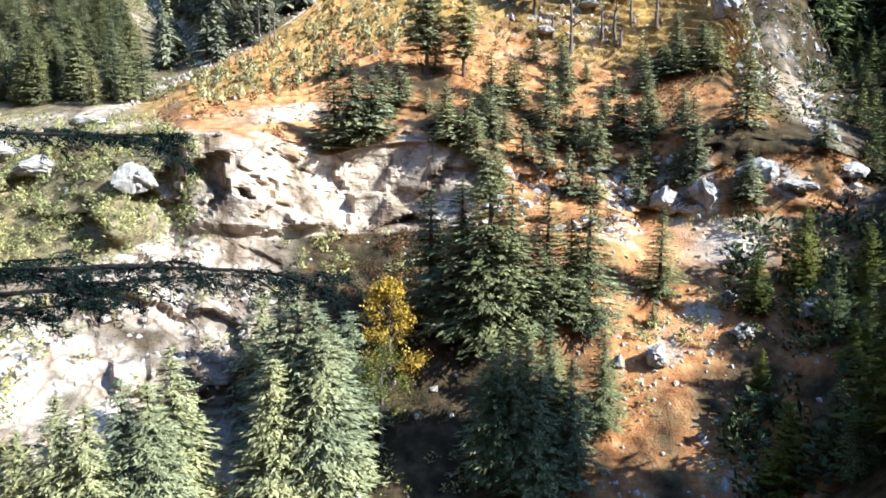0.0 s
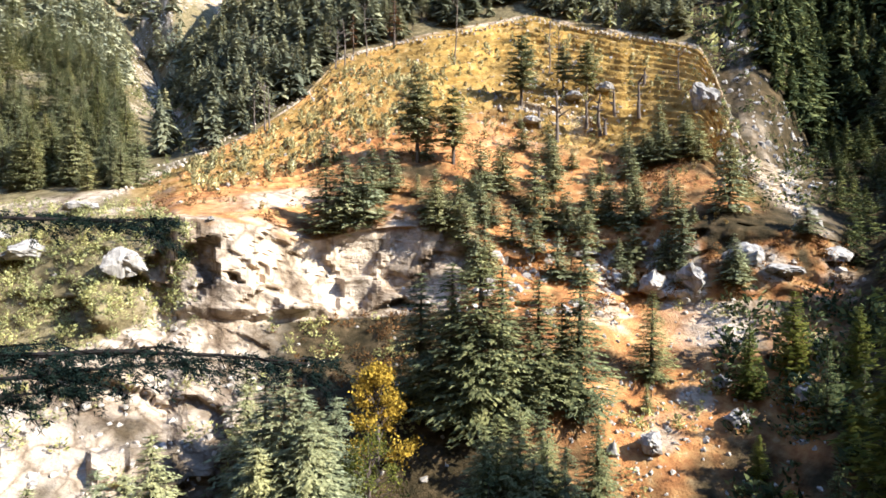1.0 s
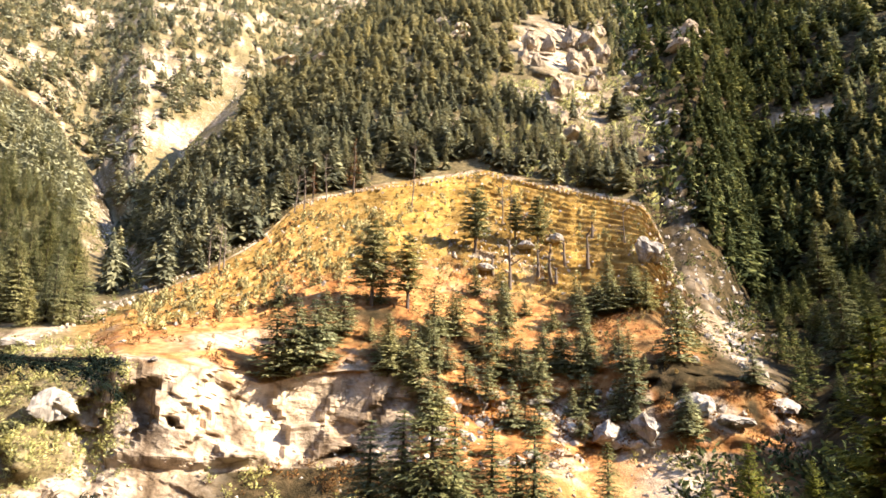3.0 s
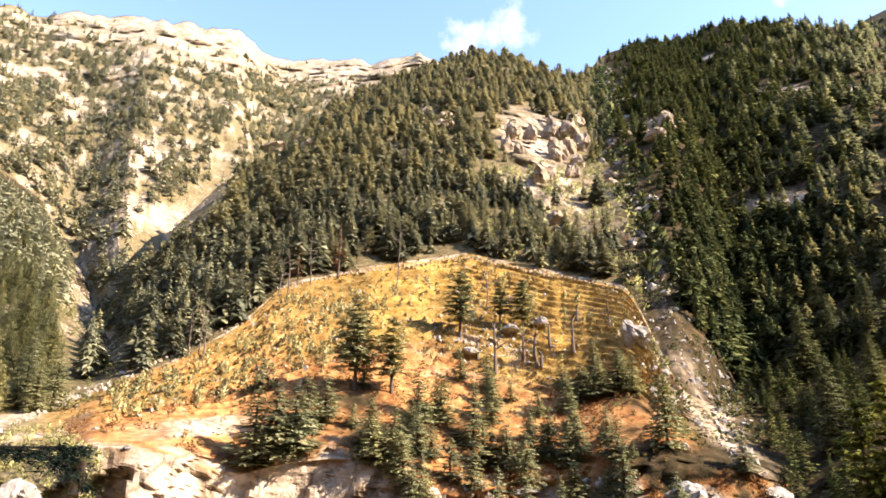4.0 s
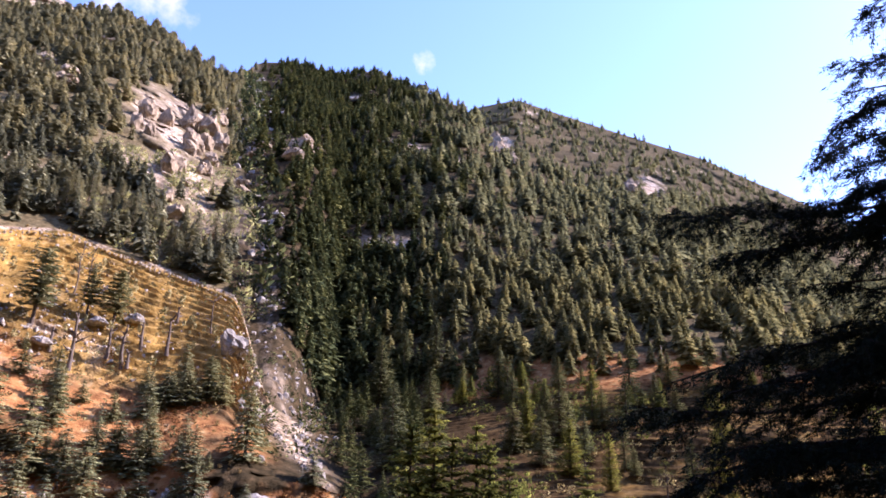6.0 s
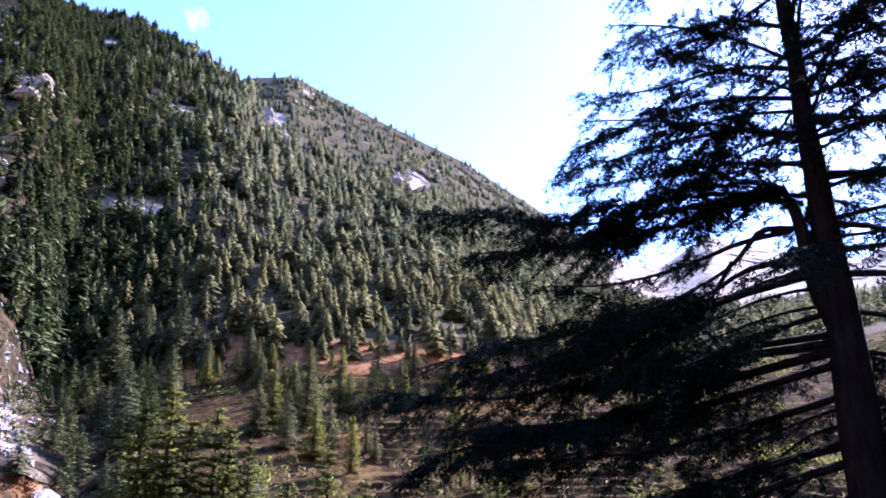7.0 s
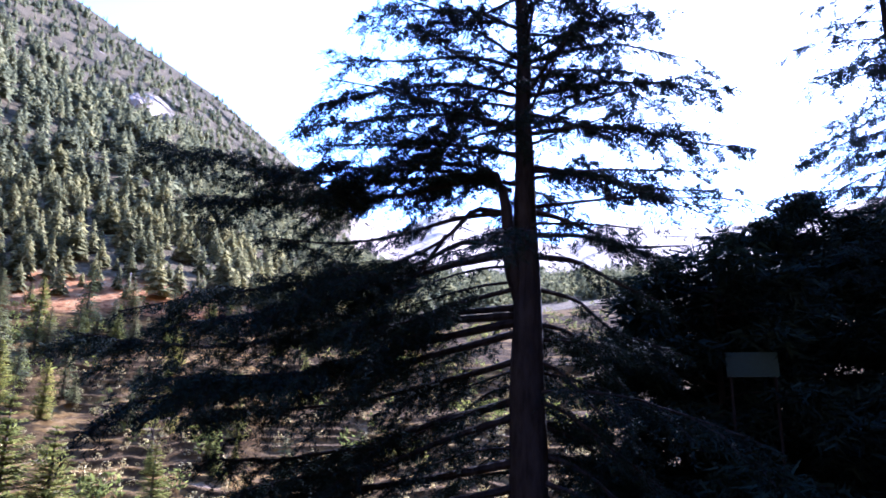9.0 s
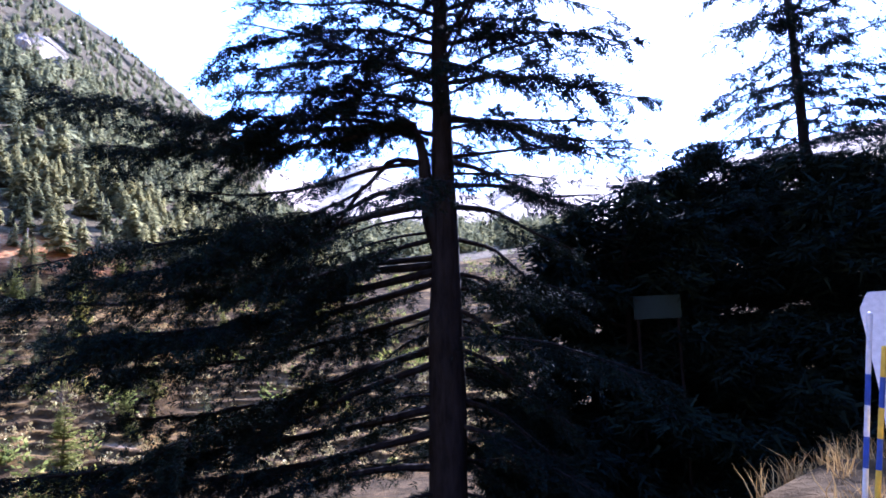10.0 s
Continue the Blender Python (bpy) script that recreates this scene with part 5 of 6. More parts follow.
# boughs that set its outline: bearing, elevation and level distance from the trunk to the tip; thickness, fullness, bare share
SHELVES = [
    ([(88.6, 14.9, 11.0), (82.4, 13.2, 11.2), (75.7, 11.7, 11.4), (66.5, 10.4, 11.6), (56.4, 7.9, 11.8)], 0.075, 1.5, 0.25),
    ([(88.6, 14.4, 11.0), (81.4, 12.7, 10.8), (74.8, 10.5, 10.6), (68.3, 8.9, 10.4), (60.4, 7.0, 10.2)], 0.07, 1.5, 0.25),
    ([(88.8, 9.1, 11.0), (80.5, 8.2, 11.2), (71.4, 6.7, 11.4), (62.4, 5.4, 11.6), (53.9, 6.1, 11.8)], 0.1, 1.4, 0.15),
    ([(88.8, 8.6, 11.0), (80.5, 6.8, 10.8), (72.3, 4.4, 10.7), (64.1, 2.7, 10.5), (58.3, 1.2, 10.3)], 0.1, 1.5, 0.15),
    ([(88.8, 7.7, 11.0), (81.5, 5.6, 10.7), (75.0, 3.8, 10.3), (68.5, 3.5, 9.9), (61.4, 3.1, 9.6)], 0.09, 1.5, 0.15),
    ([(88.8, 9.8, 11.0), (82.4, 9.2, 11.3), (77.7, 8.2, 11.6), (72.6, 8.6, 11.9), (67.1, 7.5, 12.2)], 0.08, 1.3, 0.2),
    ([(88.9, 2.2, 11.0), (83.3, 0.7, 11.0), (76.9, -1.5, 11.0), (70.9, -2.8, 11.0), (64.7, -2.9, 11.0)], 0.1, 1.4, 0.25),
    ([(88.9, 1.0, 11.0), (82.4, -1.2, 10.8), (77.0, -3.5, 10.6), (71.8, -3.9, 10.4), (67.3, -5.0, 10.2)], 0.09, 1.4, 0.2),
    ([(89.2, -2.6, 11.0), (81.5, -4.3, 10.9), (74.0, -5.3, 10.8), (66.2, -6.1, 10.7), (57.9, -6.5, 10.6)], 0.11, 1.4, 0.2),
    ([(89.2, -4.5, 11.0), (82.4, -6.1, 10.8), (75.3, -7.9, 10.5), (67.9, -8.3, 10.2), (61.2, -8.8, 10.0)], 0.1, 1.4, 0.2),
    ([(89.3, -7.5, 11.0), (84.3, -7.4, 10.8), (79.7, -8.1, 10.6), (75.4, -9.2, 10.4), (72.1, -11.0, 10.2)], 0.1, 1.3, 0.15),
    ([(87.2, 17.8, 10.9), (84.8, 17.9, 10.8), (82.4, 15.8, 10.7), (78.5, 13.8, 10.5), (73.0, 11.8, 10.4)], 0.06, 0.6, 0.4),
    ([(88.2, 15.1, 10.9), (84.3, 15.3, 11.1), (80.4, 13.6, 11.2), (76.7, 12.4, 11.4), (69.7, 14.6, 11.6)], 0.06, 0.6, 0.4),
    ([(87.0, 17.7, 10.9), (82.8, 17.2, 10.8), (78.5, 15.7, 10.8), (72.9, 14.6, 10.7), (68.0, 14.7, 10.6)], 0.05, 0.8, 0.35),
    ([(82.4, 15.8, 10.7), (80.4, 12.9, 10.5), (78.6, 10.1, 10.3), (77.2, 6.8, 10.2)], 0.035, 0.4, 0.3)]
SHELVES += [
    ([(89.0, 5.5, 11.0), (82.5, 3.4, 11.3), (75.5, 1.6, 11.6), (69.0, 0.9, 11.8), (63.0, 0.4, 12.0)], 0.08, 1.3, 0.15),
    ([(89.0, 11.5, 11.0), (84.0, 10.2, 10.5), (79.0, 8.4, 10.1), (73.5, 7.2, 9.8)], 0.06, 1.2, 0.2),
    ([(89.6, 17.9, 11.0), (92.8, 17.1, 11.2), (96.2, 15.6, 11.3), (100.4, 13.7, 11.5)], 0.06, 0.6, 0.25),
    ([(89.6, 14.1, 11.0), (93.7, 13.5, 10.9), (96.5, 12.0, 10.7), (100.3, 10.1, 10.6)], 0.06, 0.6, 0.25),
    ([(89.6, 8.6, 11.0), (93.0, 7.6, 11.1), (95.3, 5.1, 11.2), (98.0, 2.7, 11.3)], 0.05, 0.6, 0.2),
    ([(89.6, 5.7, 11.0), (92.4, 4.3, 10.9), (94.7, 1.8, 10.7), (97.4, -0.5, 10.6)], 0.05, 0.6, 0.2),
    ([(89.6, 2.4, 11.0), (92.8, 1.0, 10.8), (96.0, -1.4, 10.7), (99.9, -4.6, 10.5)], 0.06, 0.8, 0.2),
    ([(89.6, 11.5, 11.0), (93.6, 10.4, 11.2), (96.8, 7.9, 11.3), (101.0, 6.3, 11.5)], 0.06, 0.8, 0.3),
    ([(89.6, -1.8, 11.0), (93.6, -3.2, 10.9), (97.2, -5.9, 10.7), (101.0, -8.9, 10.6)], 0.07, 1.2, 0.2),
    ([(89.6, 0.5, 11.0), (93.0, -0.8, 11.4), (96.5, -3.0, 11.8), (100.0, -5.0, 12.2)], 0.06, 1.2, 0.15),
    ([(89.6, -4.0, 11.0), (93.4, -5.2, 10.6), (97.4, -7.4, 10.3), (101.5, -9.5, 10.0)], 0.06, 1.3, 0.15),
    ([(89.6, -6.5, 11.0), (93.5, -7.6, 11.4), (98.0, -9.2, 11.8), (103.0, -11.0, 12.0)], 0.06, 1.3, 0.15),
    ([(89.6, 15.8, 11.0), (94.2, 15.6, 10.8), (98.1, 14.5, 10.6), (102.9, 14.4, 10.4)], 0.05, 0.9, 0.3),
    ([(89.4, 21.2, 11.0), (94.4, 21.0, 11.2), (99.3, 19.6, 11.4), (105.5, 18.6, 11.6)], 0.05, 1.2, 0.12),
    ([(89.4, 24.2, 11.0), (95.6, 24.8, 11.1), (101.5, 23.9, 11.3), (108.0, 21.6, 11.4)], 0.05, 1.4, 0.1),
    ([(89.4, 27.3, 11.0), (95.7, 27.9, 10.9), (100.8, 27.5, 10.9), (106.1, 26.0, 10.8)], 0.045, 1.5, 0.08),
    ([(89.4, 29.9, 11.0), (94.8, 31.0, 11.1), (99.0, 30.7, 11.3), (104.8, 28.7, 11.4)], 0.045, 1.4, 0.08),
    ([(89.2, 22.4, 11.0), (82.8, 23.5, 11.1), (76.4, 23.4, 11.2), (70.7, 22.7, 11.3)], 0.045, 1.1, 0.12),
    ([(89.2, 24.6, 11.0), (82.8, 25.9, 11.0), (75.4, 25.1, 11.0), (68.5, 23.9, 11.0)], 0.05, 1.1, 0.1),
    ([(89.2, 27.3, 11.0), (82.8, 28.3, 10.8), (76.3, 27.3, 10.6), (70.1, 25.7, 10.4)], 0.045, 1.1, 0.1),
    ([(89.2, 29.5, 11.0), (83.9, 30.7, 11.1), (78.2, 30.2, 11.2), (72.3, 29.7, 11.3)], 0.045, 1.1, 0.1),
    ([(89.2, 32.5, 11.0), (84.5, 34.0, 11.0), (79.5, 34.0, 11.0), (74.5, 33.0, 11.0)], 0.04, 1.1, 0.1),
    ([(88.2, 19.6, 11.0), (82.3, 20.7, 10.9), (75.5, 20.0, 10.7), (70.0, 18.4, 10.6)], 0.05, 1.0, 0.2)]
# the long bough that leaves a second, upright stem beside the trunk
SHELVES += [
    ([(87.7, 18.0, 10.85), (87.2, 20.3, 10.8), (85.2, 21.3, 10.9), (80.0, 20.6, 11.1), (72.0, 19.6, 11.4), (64.5, 20.2, 11.6), (58.4, 20.6, 11.8)], 0.07, 1.5, 0.12),
    ([(87.0, 21.0, 10.8), (80.0, 19.4, 10.8), (73.0, 18.2, 11.0), (66.5, 17.8, 11.0), (62.0, 17.0, 11.2)], 0.05, 1.3, 0.2),
    ([(87.4, 19.4, 10.8), (86.2, 21.2, 10.8), (80.0, 21.6, 10.6), (72.0, 20.6, 10.5), (65.0, 19.4, 10.4)], 0.04, 1.2, 0.2)]
for ctrl, thick, full, bare in SHELVES:
    low = ctrl[0][1] < 12
    rows.append(([at(*c) for c in ctrl], thick * (0.8 if low else 1.0), full * (1.5 if low and ctrl[-1][0] > 90 else 1.2), bare))
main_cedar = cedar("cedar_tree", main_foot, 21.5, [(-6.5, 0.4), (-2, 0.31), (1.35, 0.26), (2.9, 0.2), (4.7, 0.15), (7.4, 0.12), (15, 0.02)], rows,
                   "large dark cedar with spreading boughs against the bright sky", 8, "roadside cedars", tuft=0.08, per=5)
stem = [at(89.0, 10.5, 11), at(88.2, 13, 10.9), at(87.9, 16, 10.85), at(87.7, 18, 10.85), at(87.3, 20, 10.8)]
part("branch", np_mesh("branch", *tube(spline(stem, 12), np.linspace(0.15, 0.075, 12), 9), BACKLIT_BARK, True), main_cedar, "upright second stem close to the trunk")

# the cedar beside it that stands in shade, and the young growth at its foot
t2 = at(118.7, 0, 19)
foot2 = (t2[0], t2[1], -3.0)
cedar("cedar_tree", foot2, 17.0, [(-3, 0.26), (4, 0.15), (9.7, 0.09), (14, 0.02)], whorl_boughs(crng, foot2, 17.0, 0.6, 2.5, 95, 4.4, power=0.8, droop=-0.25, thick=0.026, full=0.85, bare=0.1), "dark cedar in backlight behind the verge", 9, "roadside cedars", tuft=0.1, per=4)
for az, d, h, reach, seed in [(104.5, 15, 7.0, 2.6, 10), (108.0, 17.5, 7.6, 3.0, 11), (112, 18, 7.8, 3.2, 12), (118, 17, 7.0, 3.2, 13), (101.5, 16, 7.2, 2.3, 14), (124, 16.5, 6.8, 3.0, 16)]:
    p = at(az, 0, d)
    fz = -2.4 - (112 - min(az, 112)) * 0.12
    cedar("cedar_tree", (p[0], p[1], fz), h, [(fz, 0.16), (fz + h, 0.015)], whorl_boughs(crng, (p[0], p[1], fz), h, 0.7, fz + 0.3, 46, reach, power=0.45, thick=0.035, full=0.55), "dense young cedar, deep shade held in near-black needles", seed, "roadside cedars", tuft=0.32, per=3)

# the cedar beside the view, of which only boughs reach in
lt = at(-52, 0, 11)
lfoot = (lt[0], lt[1], -8.5)
lrows = whorl_boughs(crng, lfoot, 20, 0.4, 3.0, 14, 3.0, thick=0.06, full=0.6)
for h, az, el, d, arch, thick, full in [(0.3, -21.4, 0.6, 11, 0.0, 0.06, 0.75), (-1.6, -10.6, -11.2, 10.5, 0.02, 0.08, 0.65), (-1.8, -19, -10.4, 11, 0.0, 0.08, 0.7), (-2.1, -27, -11.8, 11, 0.0, 0.08, 0.8)]:
    lrows.append((arc((lfoot[0], lfoot[1], h), at(az, el, d), arch), thick, full, 0.12))
cedar("cedar_tree", lfoot, 20, [(-8.5, 0.4), (11.5, 0.02)], lrows, "cedar whose dark boughs hang over the gorge", 15, "roadside cedars", hang=0.12, tuft=0.085)


# ---------------------------------------------------------------- dead wood, an autumn tree, boulders
def snag(az, base, top, label, limbs, girth, seed):
    """A dead standing trunk with broken stubs of limbs."""
    rng = np.random.default_rng(seed)
    p = on_ground(az, base)
    h = math.hypot(p.x, p.y) * math.tan(radians(top)) - p.z
    root = new("dead_tree")
    root.location = p
    z = np.linspace(-0.05, 1, 7) * h
    pts = np.stack([np.cumsum(rng.normal(0, 0.012 * h, 7)), np.cumsum(rng.normal(0, 0.012 * h, 7)), z], 1)
    part("trunk", np_mesh("trunk", *tube(pts, np.linspace(girth, girth * 0.35, 7), 7), DEADWOOD, True), root)
    for k in range(limbs):
        u = rng.uniform(0.35, 1.0)
        a = along_paths(pts[None], np.array([u]))[0]
        g = rng.uniform(0, 6.28)
        ln = h * rng.uniform(0.1, 0.28)
        way = np.array([math.cos(g), math.sin(g), rng.uniform(0.1, 0.9)]) * ln
        stub = np.array([a, a + way * 0.5 + rng.normal(0, 0.05, 3) * ln, a + way])
        part("limb", np_mesh("limb", *tube(stub, [girth * 0.45, girth * 0.35, girth * 0.12], 5), DEADWOOD, True), root)
    return tagged(root, label, "dead tree", "dead trees on the terraces")


for k, (az, lo, hi, limbs) in enumerate([(16.8, 8.6, 11.6, 6), (15.0, 9.0, 11.0, 6), (13.8, 7.4, 10.8, 4), (14.4, 7.2, 8.8, 7), (10.6, 7.0, 11.2, 6), (17.2, 11.2, 12.6, 5), (8.9, 8.0, 10.0, 5), (12.9, 8.0, 10.4, 3)]):
    snag(az, lo, hi, "dark lopped tree stump with stubby limbs on dry terrace", limbs, 0.42, 300 + k)
for k, (az, lo, hi) in enumerate([(1.85, 13.6, 19.4), (-5.6, 14.0, 18.0), (-7.3, 13.2, 16.8), (-8.2, 13.0, 16.0), (9.6, 12.0, 16.6), (10.5, 12.4, 16.0), (19.8, 10.4, 13.6), (-14.6, 7.6, 11.0), (-14.0, 7.8, 11.6), (-13.5, 8.0, 11.2)]):
    snag(az, lo, hi, "tall bare grey trunk of a dead pine", 9, 0.2, 320 + k)
for az, lo, hi in [(-3.3, 14.6, 19.6), (-6.6, 13.8, 17.4)]:
    plant_seen("dead_pine", az, lo, hi, "dead trees on the terraces")


def broadleaf(az, base, top, mat, label, group, seed, wide=0.26, leaves=2600):
    """A leafy tree: trunk, limbs and a crown of small leaves in uneven clumps."""
    rng = np.random.default_rng(seed)
    p = on_ground(az, base)
    h = math.hypot(p.x, p.y) * math.tan(radians(top)) - p.z
    root = new("autumn_tree")
    root.location = p
    part("trunk", np_mesh("trunk", *tube([(0, 0, -0.3), (0.1, 0, h * 0.4), (0, 0.1, h * 0.9)], [h * 0.022, h * 0.016, h * 0.004], 7), BARK, True), root)
    cl = []
    for k in range(46):
        z = rng.uniform(0.12, 0.98)
        r = wide * math.sin(min(2.6, (1 - z) * 2.1 + 0.1)) * math.sqrt(rng.uniform(0.1, 1.2))
        a = rng.uniform(0, 6.28)
        c = np.array([math.cos(a) * r, math.sin(a) * r, z]) * h
        cl.append(c)
        part("limb", np_mesh("limb", *tube([(0, 0, c[2] * 0.7), c * (0.5, 0.5, 0.88), c], [h * 0.006, h * 0.004, 0.01], 4), BARK), root)
    own = rng.integers(0, len(cl), leaves)
    pos = np.array(cl)[own] + rng.normal(0, 1, (leaves, 3)) * np.array([0.038, 0.038, 0.034]) * h
    d = rng.normal(0, 1, (leaves, 3))
    d /= np.linalg.norm(d, axis=1)[:, None]
    w = np.cross(d, rng.normal(0, 1, (leaves, 3)))
    w /= np.linalg.norm(w, axis=1)[:, None]
    s = h * rng.uniform(0.009, 0.018, (leaves, 1))
    v = np.stack([pos - d * s, pos + w * s * 0.6, pos + d * s, pos - w * s * 0.6], 1).reshape(-1, 3)
    part("crown", np_mesh("crown", v, np.arange(len(v)).reshape(-1, 4), mat), root)
    return tagged(root, label, "tree", group)


broadleaf(-4.8, -21.0, -11.4, AUTUMN, "tree in golden autumn leaf in the gorge", "", 401, wide=0.3, leaves=5200)
broadleaf(-5.4, -25.0, -16.0, YOUNG, "yellow-green leafy tree in the gorge", "", 402, leaves=1800)
for k, (az, lo, hi) in enumerate([(60.2, -2.6, 0.2), (62.2, -1.6, 0.4), (56.8, -0.4, 2.2), (50.6, 0.6, 3.0), (59.0, 1.2, 2.8), (66.0, -1.0, 1.0), (53.5, -3.5, -1.8), (70.5, 1.0, 3.2), (64.0, 2.0, 3.6)]):
    broadleaf(az, lo, hi, LIME, "yellow-green bushy tree on the dry bench", "bench bushes", 410 + k, wide=0.42, leaves=500).name = "bushy_tree"


def boulder(az, el, across, tall, seed, label, lean=0.0, mat=STONE):
    """A weathered block, its faces broken by smaller facets."""
    rng = np.random.default_rng(seed)
    v, f = rock_shape(rng, 26)
    bm = bmesh.new()
    vs = [bm.verts.new(c) for c in v]
    for face in f:
        bm.faces.new([vs[i] for i in face])
    bmesh.ops.subdivide_edges(bm, edges=bm.edges, cuts=4, use_grid_fill=True)
    co = np.array([x.co[:] for x in bm.verts])
    n = 0.24 * blocks(co + seed, 0.42, seed) + 0.1 * blocks(co + seed, 0.17, seed + 1) + 0.06 * fbm(co + seed, 0.2, 3, seed)
    for x, k in zip(bm.verts, n):
        x.co *= 1 + k
        x.co.xy *= 1.1 - 0.7 * x.co.z
    bmesh.ops.triangulate(bm, faces=bm.faces)
    me = bpy.data.meshes.new("boulder")
    bm.to_mesh(me)
    bm.free()
    me.materials.append(mat)
    p = on_ground(az, el)
    d = math.hypot(p.x, p.y)
    w, h = 2 * d * math.tan(radians(across / 2)), 2 * d * math.tan(radians(tall / 2))
    ob = new("boulder", me)
    ob.matrix_basis = Matrix.LocRotScale(p - Vector((p.x, p.y, 0)).normalized() * w * 0.1 + Vector((0, 0, h * 0.2)), Euler((rng.uniform(-0.2, 0.2), lean, rng.uniform(0, 6.28))), (w, w, h * 1.25))
    return tagged(ob, label, "boulder", "boulders")


for k, (az, el, w, h) in enumerate([(22.0, 9.4, 2.4, 2.9), (18.2, -17.6, 2.4, 2.2), (-18.2, 0.4, 0.6, 0.5), (14.9, -18.2, 0.9, 1.6), (24.6, -15, 1.8, 1.4), (24.8, -2.6, 3.4, 2.2), (29.5, -12.6, 2.2, 1.6), (23.4, -12.5, 1.4, 1.1),
                                    (9.3, -2.6, 0.9, 1.6), (12.6, -2.3, 3.2, 0.9), (21.0, -4.6, 2.6, 2.4), (18.0, -4.9, 2.4, 2.0), (14.2, 11.0, 1.5, 0.9), (11.4, 10.2, 1.6, 1.0), (8.0, 8.6, 1.6, 0.9), (27.5, -3.6, 3.0, 1.6), (31.0, -2.2, 2.4, 1.2),
                                    (6.5, -13.6, 1.0, 0.8), (10.8, -15.0, 1.2, 0.8), (-24.5, -3.4, 2.8, 2.6), (-30.5, -2.0, 3.0, 1.6), (-27.0, 1.2, 2.2, 1.2), (-33.0, -1.2, 2.6, 1.8)]):
    boulder(az, el, w, h, 611 + k, "pale grey weathered boulder on the dry slope", mat=WEATHERED)


CRAG = grain_material("warm_crag_rock", (0.1, 0.075, 0.05), (0.5, 0.395, 0.275), 5.0, 0.95, (1.5, 1.5, 0.6), 0.9)
CRAGS = [(12.8, 26.5, 2.7, 2.7), (15.2, 25.8, 2.7, 3.6), (17.3, 25.4, 3.2, 3.6), (18.0, 27.0, 2.3, 2.3), (15.5, 22.8, 2.7, 2.7), (15.1, 20.3, 2.3, 2.3), (17.1, 23.7, 2.3, 2.7), (16.5, 19.2, 2.7, 1.8), (18.3, 18.3, 2.7, 1.4), (12.1, 25.9, 1.8, 2.3), (5.7, 27.9, 3.2, 1.5), (4.6, 28.7, 2.3, 1.4), (-8.3, 24.2, 3.6, 1.5), (-6.3, 25.6, 2.7, 1.6), (8.1, 31.3, 1.5, 0.7), (24.2, 25.8, 4.1, 2.2), (26.0, 26.4, 2.7, 1.8), (20.4, 24.8, 2.3, 1.0), (21.5, 22.2, 2.7, 1.2), (43.2, 27.4, 2.3, 2.3), (44.3, 26.4, 2.1, 1.5), (38.8, 26.3, 1.8, 0.7), (33.2, 27.6, 2.3, 0.7), (56.4, 23.2, 2.1, 2.1), (57.5, 22.3, 2.1, 1.5), (22.8, 25.8, 2.3, 1.2)]
crag_rng = np.random.default_rng(78)
for k, (az, el, w, h) in enumerate(CRAGS):
    for j in range(3):
        size = crag_rng.uniform(0.4, 0.75)
        boulder(az + crag_rng.uniform(-0.4, 0.4) * w, el + crag_rng.uniform(-0.4, 0.3) * h, w * size, h * size * 1.3, 700 + 3 * k + j, "pale warm crag broken into blocks among the trees", mat=CRAG).name = "rock_outcrop"


# ---------------------------------------------------------------- the verge: striped poles, board, grass
def band_material(name, colour, rough=0.45):
    r, g, b = colour
    return grain_material(name, (r * 0.7, g * 0.7, b * 0.7), colour, 0.05, rough, bumpy=0.15)


WHITE, BLUE, YELLOW = band_material("white_paint", (0.75, 0.75, 0.77)), band_material("blue_paint", (0.06, 0.1, 0.35)), band_material("yellow_paint", (0.75, 0.5, 0.05))
# Teal brought far down so its colour holds the cedars' shade
DIM_TEAL = band_material("dimmed_teal_paint", (0.007, 0.03, 0.03))


def striped_pole(foot, top, radius, colours, seed):
    """A round pole painted in bands, each band a sleeve of its own."""
    root = new("striped_pole")
    root.location = foot
    a, b = np.zeros(3), np.array(top) - np.array(foot)
    n = len(colours)
    for k, m in enumerate(colours):
        lo, hi = a + (b - a) * k / n, a + (b - a) * (k + 1) / n
        v, f = tube([lo, lo + (hi - lo) * 0.04, lo + (hi - lo) * 0.96, hi], [radius * 0.97, radius, radius, radius * 0.97], 14)
        if k == n - 1:
            v = np.concatenate([v, [hi + (b / np.linalg.norm(b)) * radius * 0.5]])
            f = np.concatenate([f, [(3 * 14 + i, 3 * 14 + (i + 1) % 14, len(v) - 1) for i in range(14)]])
        part("band", np_mesh("band", v, f, m, True), root, {"white_paint": "white band", "blue_paint": "blue band", "yellow_paint": "yellow band"}[m.name])
    return tagged(root, "thin pole painted in blue, white and yellow bands", "pole", "striped poles on the verge")


PD = 5.6
for k, (top_az, top_el, foot_az, cols) in enumerate([(121.35, 3.7, 119.3, (BLUE, WHITE, BLUE, WHITE, BLUE, WHITE, WHITE)), (121.95, 1.3, 120.0, (BLUE, YELLOW, BLUE, YELLOW, BLUE, YELLOW)), (122.7, -0.6, 120.7, (BLUE, YELLOW, BLUE, YELLOW, BLUE, YELLOW)), (123.4, -1.4, 121.5, (BLUE, YELLOW, BLUE, YELLOW, BLUE))]):
    foot = at(foot_az, -11.2, PD - 0.05 * k)
    striped_pole(foot, at(top_az, top_el, PD - 0.05 * k), 0.018, cols, k)


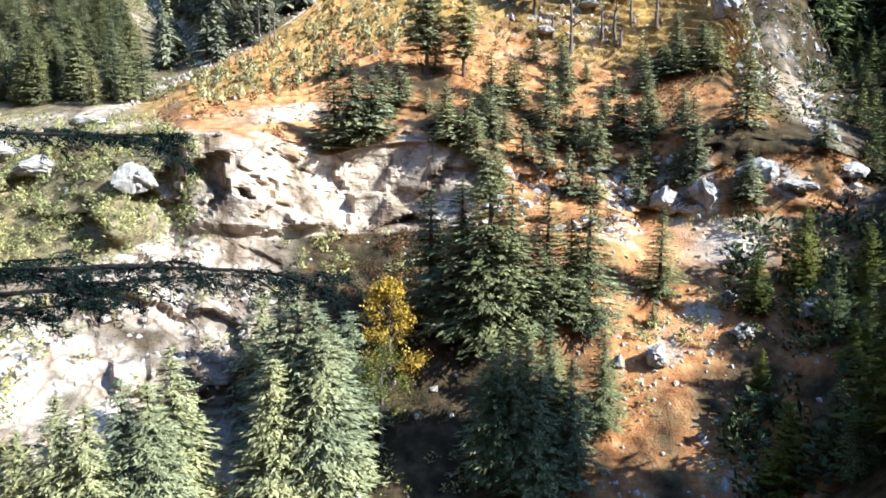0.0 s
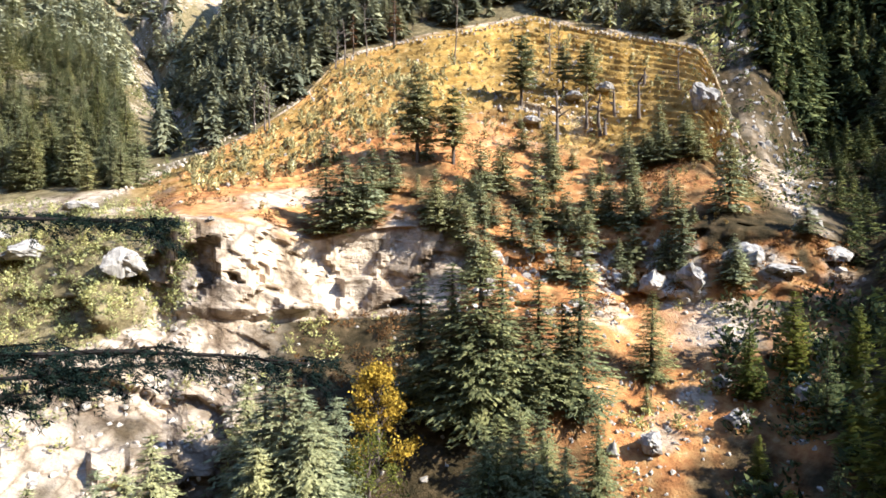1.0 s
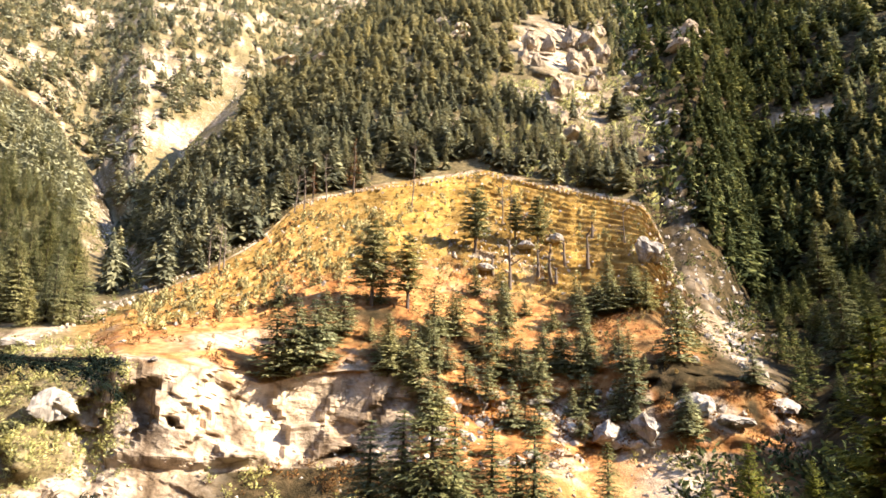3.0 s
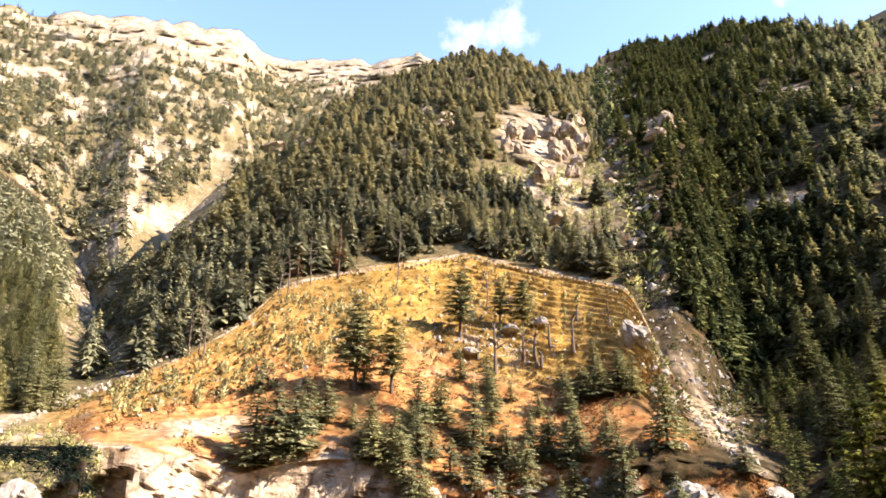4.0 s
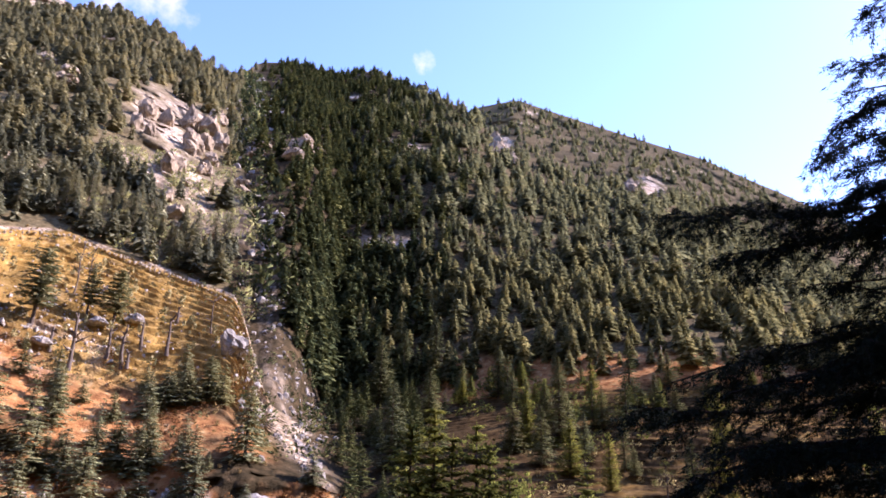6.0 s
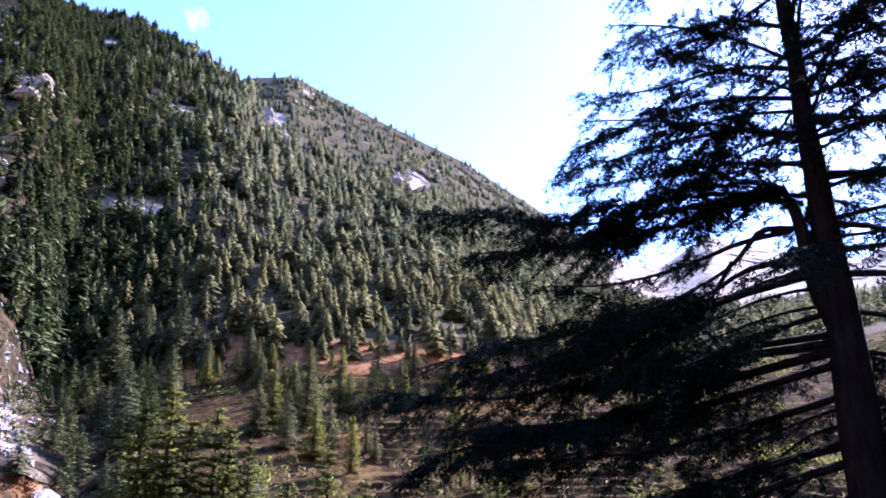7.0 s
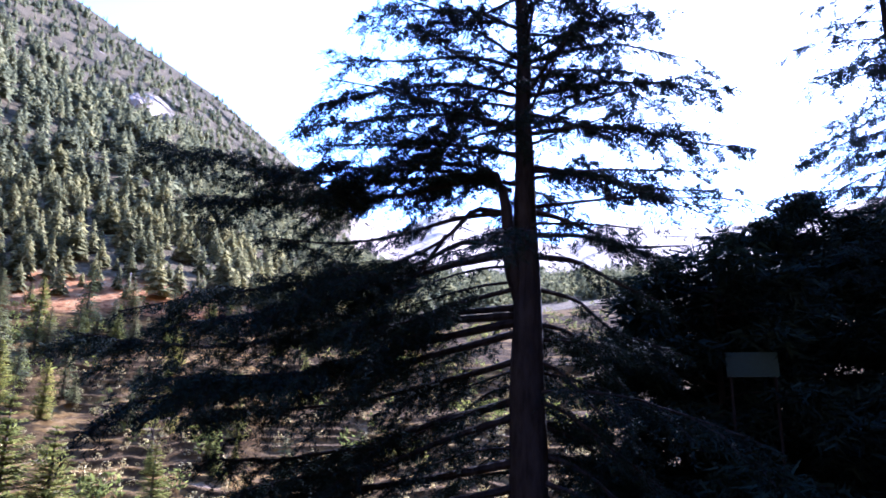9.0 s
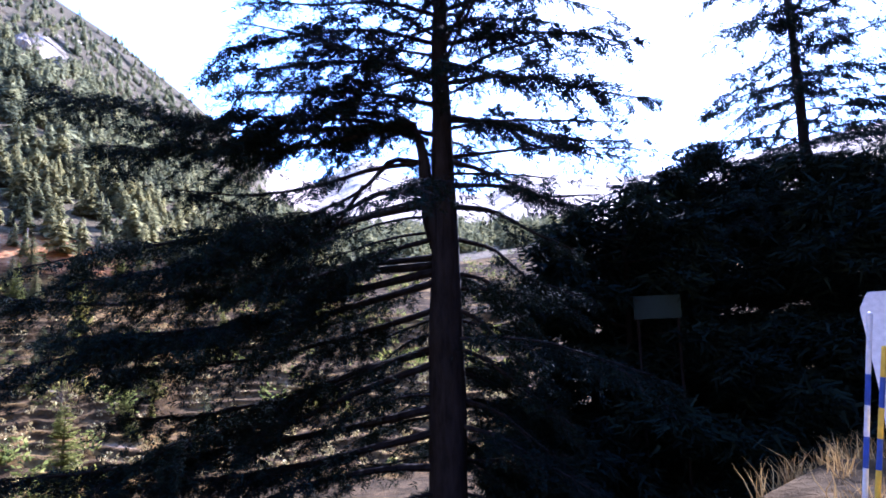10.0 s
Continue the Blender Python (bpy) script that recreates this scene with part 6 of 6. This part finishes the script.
def guard_board():
    """A white slab with clipped corners that narrows towards its foot."""
    c = at(122.6, 0, PD + 0.35)
    h0, h1 = -1.12, 0.54
    outline = [(-0.1, h0), (0.1, h0), (0.13, h1 - 0.75), (0.19, h1 - 0.12), (0.13, h1), (-0.13, h1), (-0.19, h1 - 0.12), (-0.13, h1 - 0.75)]
    bm = bmesh.new()
    vs = [bm.verts.new((x, -0.04, z)) for x, z in outline]
    face = bm.faces.new(vs)
    ext = bmesh.ops.extrude_face_region(bm, geom=[face])
    bmesh.ops.translate(bm, verts=[g for g in ext["geom"] if isinstance(g, bmesh.types.BMVert)], vec=(0, 0.08, 0))
    bmesh.ops.recalc_face_normals(bm, faces=bm.faces)
    bmesh.ops.bevel(bm, geom=bm.edges[:], offset=0.008, segments=2, affect="EDGES")
    me = bpy.data.meshes.new("guard_board")
    bm.to_mesh(me)
    bm.free()
    me.materials.append(WHITE)
    ob = new("guard_board", me)
    ob.matrix_basis = pose(c[0], c[1], 0, 0, 0, -122.6)
    return tagged(ob, "white painted slab with clipped top corners behind striped poles", "marker")


guard_board()


# Made-up panel and posts in place of an unidentified teal shape
def teal_stand_in():
    c = at(106.8, 0, 14.0)
    root = new("teal_stand_in")
    root.matrix_basis = pose(c[0], c[1], 0, 0, 0, -104)
    bm = bmesh.new()
    bmesh.ops.create_cube(bm, size=1, matrix=Matrix.Translation((0, 0, 1.22)) @ Matrix.Diagonal((0.9, 0.03, 0.46, 1)))
    bmesh.ops.bevel(bm, geom=bm.edges[:], offset=0.01, segments=2, affect="EDGES")
    me = bpy.data.meshes.new("panel")
    bm.to_mesh(me)
    bm.free()
    me.materials.append(DIM_TEAL)
    part("panel", me, root)
    for x in (-0.38, 0.38):
        part("post", np_mesh("post", *tube([(x, 0.04, -4.5), (x, 0.04, 1.4)], [0.03, 0.03], 8), BACKLIT_BARK, True), root)
    return tagged(root, "dimmed teal panel on added posts, stand-in for an unclear shape among cedars", "sign")


teal_stand_in()


def verge_grass(count, seed):
    """Dry grass blades on the verge, bent and in tufts."""
    rng = np.random.default_rng(seed)
    tuft = rng.integers(0, count // 14, count)
    ca, cd = rng.uniform(113, 125, count), rng.uniform(5.2, 10.5, count)
    az, d = ca[tuft] + rng.normal(0, 0.35, count), cd[tuft] + rng.normal(0, 0.06, count)
    ci = np.clip(np.searchsorted(AZ, az), 0, NC - 1)
    gd = np.hypot(GRID[..., 0], GRID[..., 1])
    z = np.array([np.interp(dd, gd[:40, c], GRID[:40, c, 2]) for dd, c in zip(d, ci)])
    p = np.stack([np.sin(np.radians(az)) * d, np.cos(np.radians(az)) * d, z - 0.02], 1)
    ln = rng.uniform(0.1, 0.36, (count, 1))
    way = np.stack([rng.normal(0, 0.3, count), rng.normal(0, 0.3, count), np.ones(count)], 1)
    w = np.cross(way, rng.normal(0, 1, (count, 3)))
    w /= np.linalg.norm(w, axis=1)[:, None]
    bend = rng.normal(0, 0.25, (count, 3)) * (1, 1, 0.2)
    mid, tip = p + way * ln * 0.55, p + way * ln + bend * ln
    v = np.stack([p - w * 0.005, p + w * 0.005, mid + w * 0.004, mid - w * 0.004, tip], 1).reshape(-1, 3)
    o = (np.arange(count) * 5)[:, None]
    f = np.concatenate([o + (0, 1, 2), o + (0, 2, 3), o + (3, 2, 4)])
    return tagged(new("verge_grass", np_mesh("verge_grass", v, f, STRAW)), "dry yellow grass on the shaded verge", "grass", kind="stuff")


verge_grass(600, 61)


def utility_pole(az, base, top):
    """A far pole with a short cross-arm."""
    p = on_ground(az, base)
    h = math.hypot(p.x, p.y) * math.tan(radians(top)) - p.z
    root = new("utility_pole")
    root.location = p
    part("post", np_mesh("post", *tube([(0, 0, -0.4), (0, 0, h)], [0.16, 0.12], 8), STONE, True), root)
    part("crossarm", np_mesh("crossarm", *tube([(-0.7, 0, h * 0.92), (0.7, 0, h * 0.92)], [0.07, 0.07], 6), DEADWOOD), root)
    return tagged(root, "pale utility pole at the edge of the dry bench", "pole")


utility_pole(57.0, 8.9, 11.0)
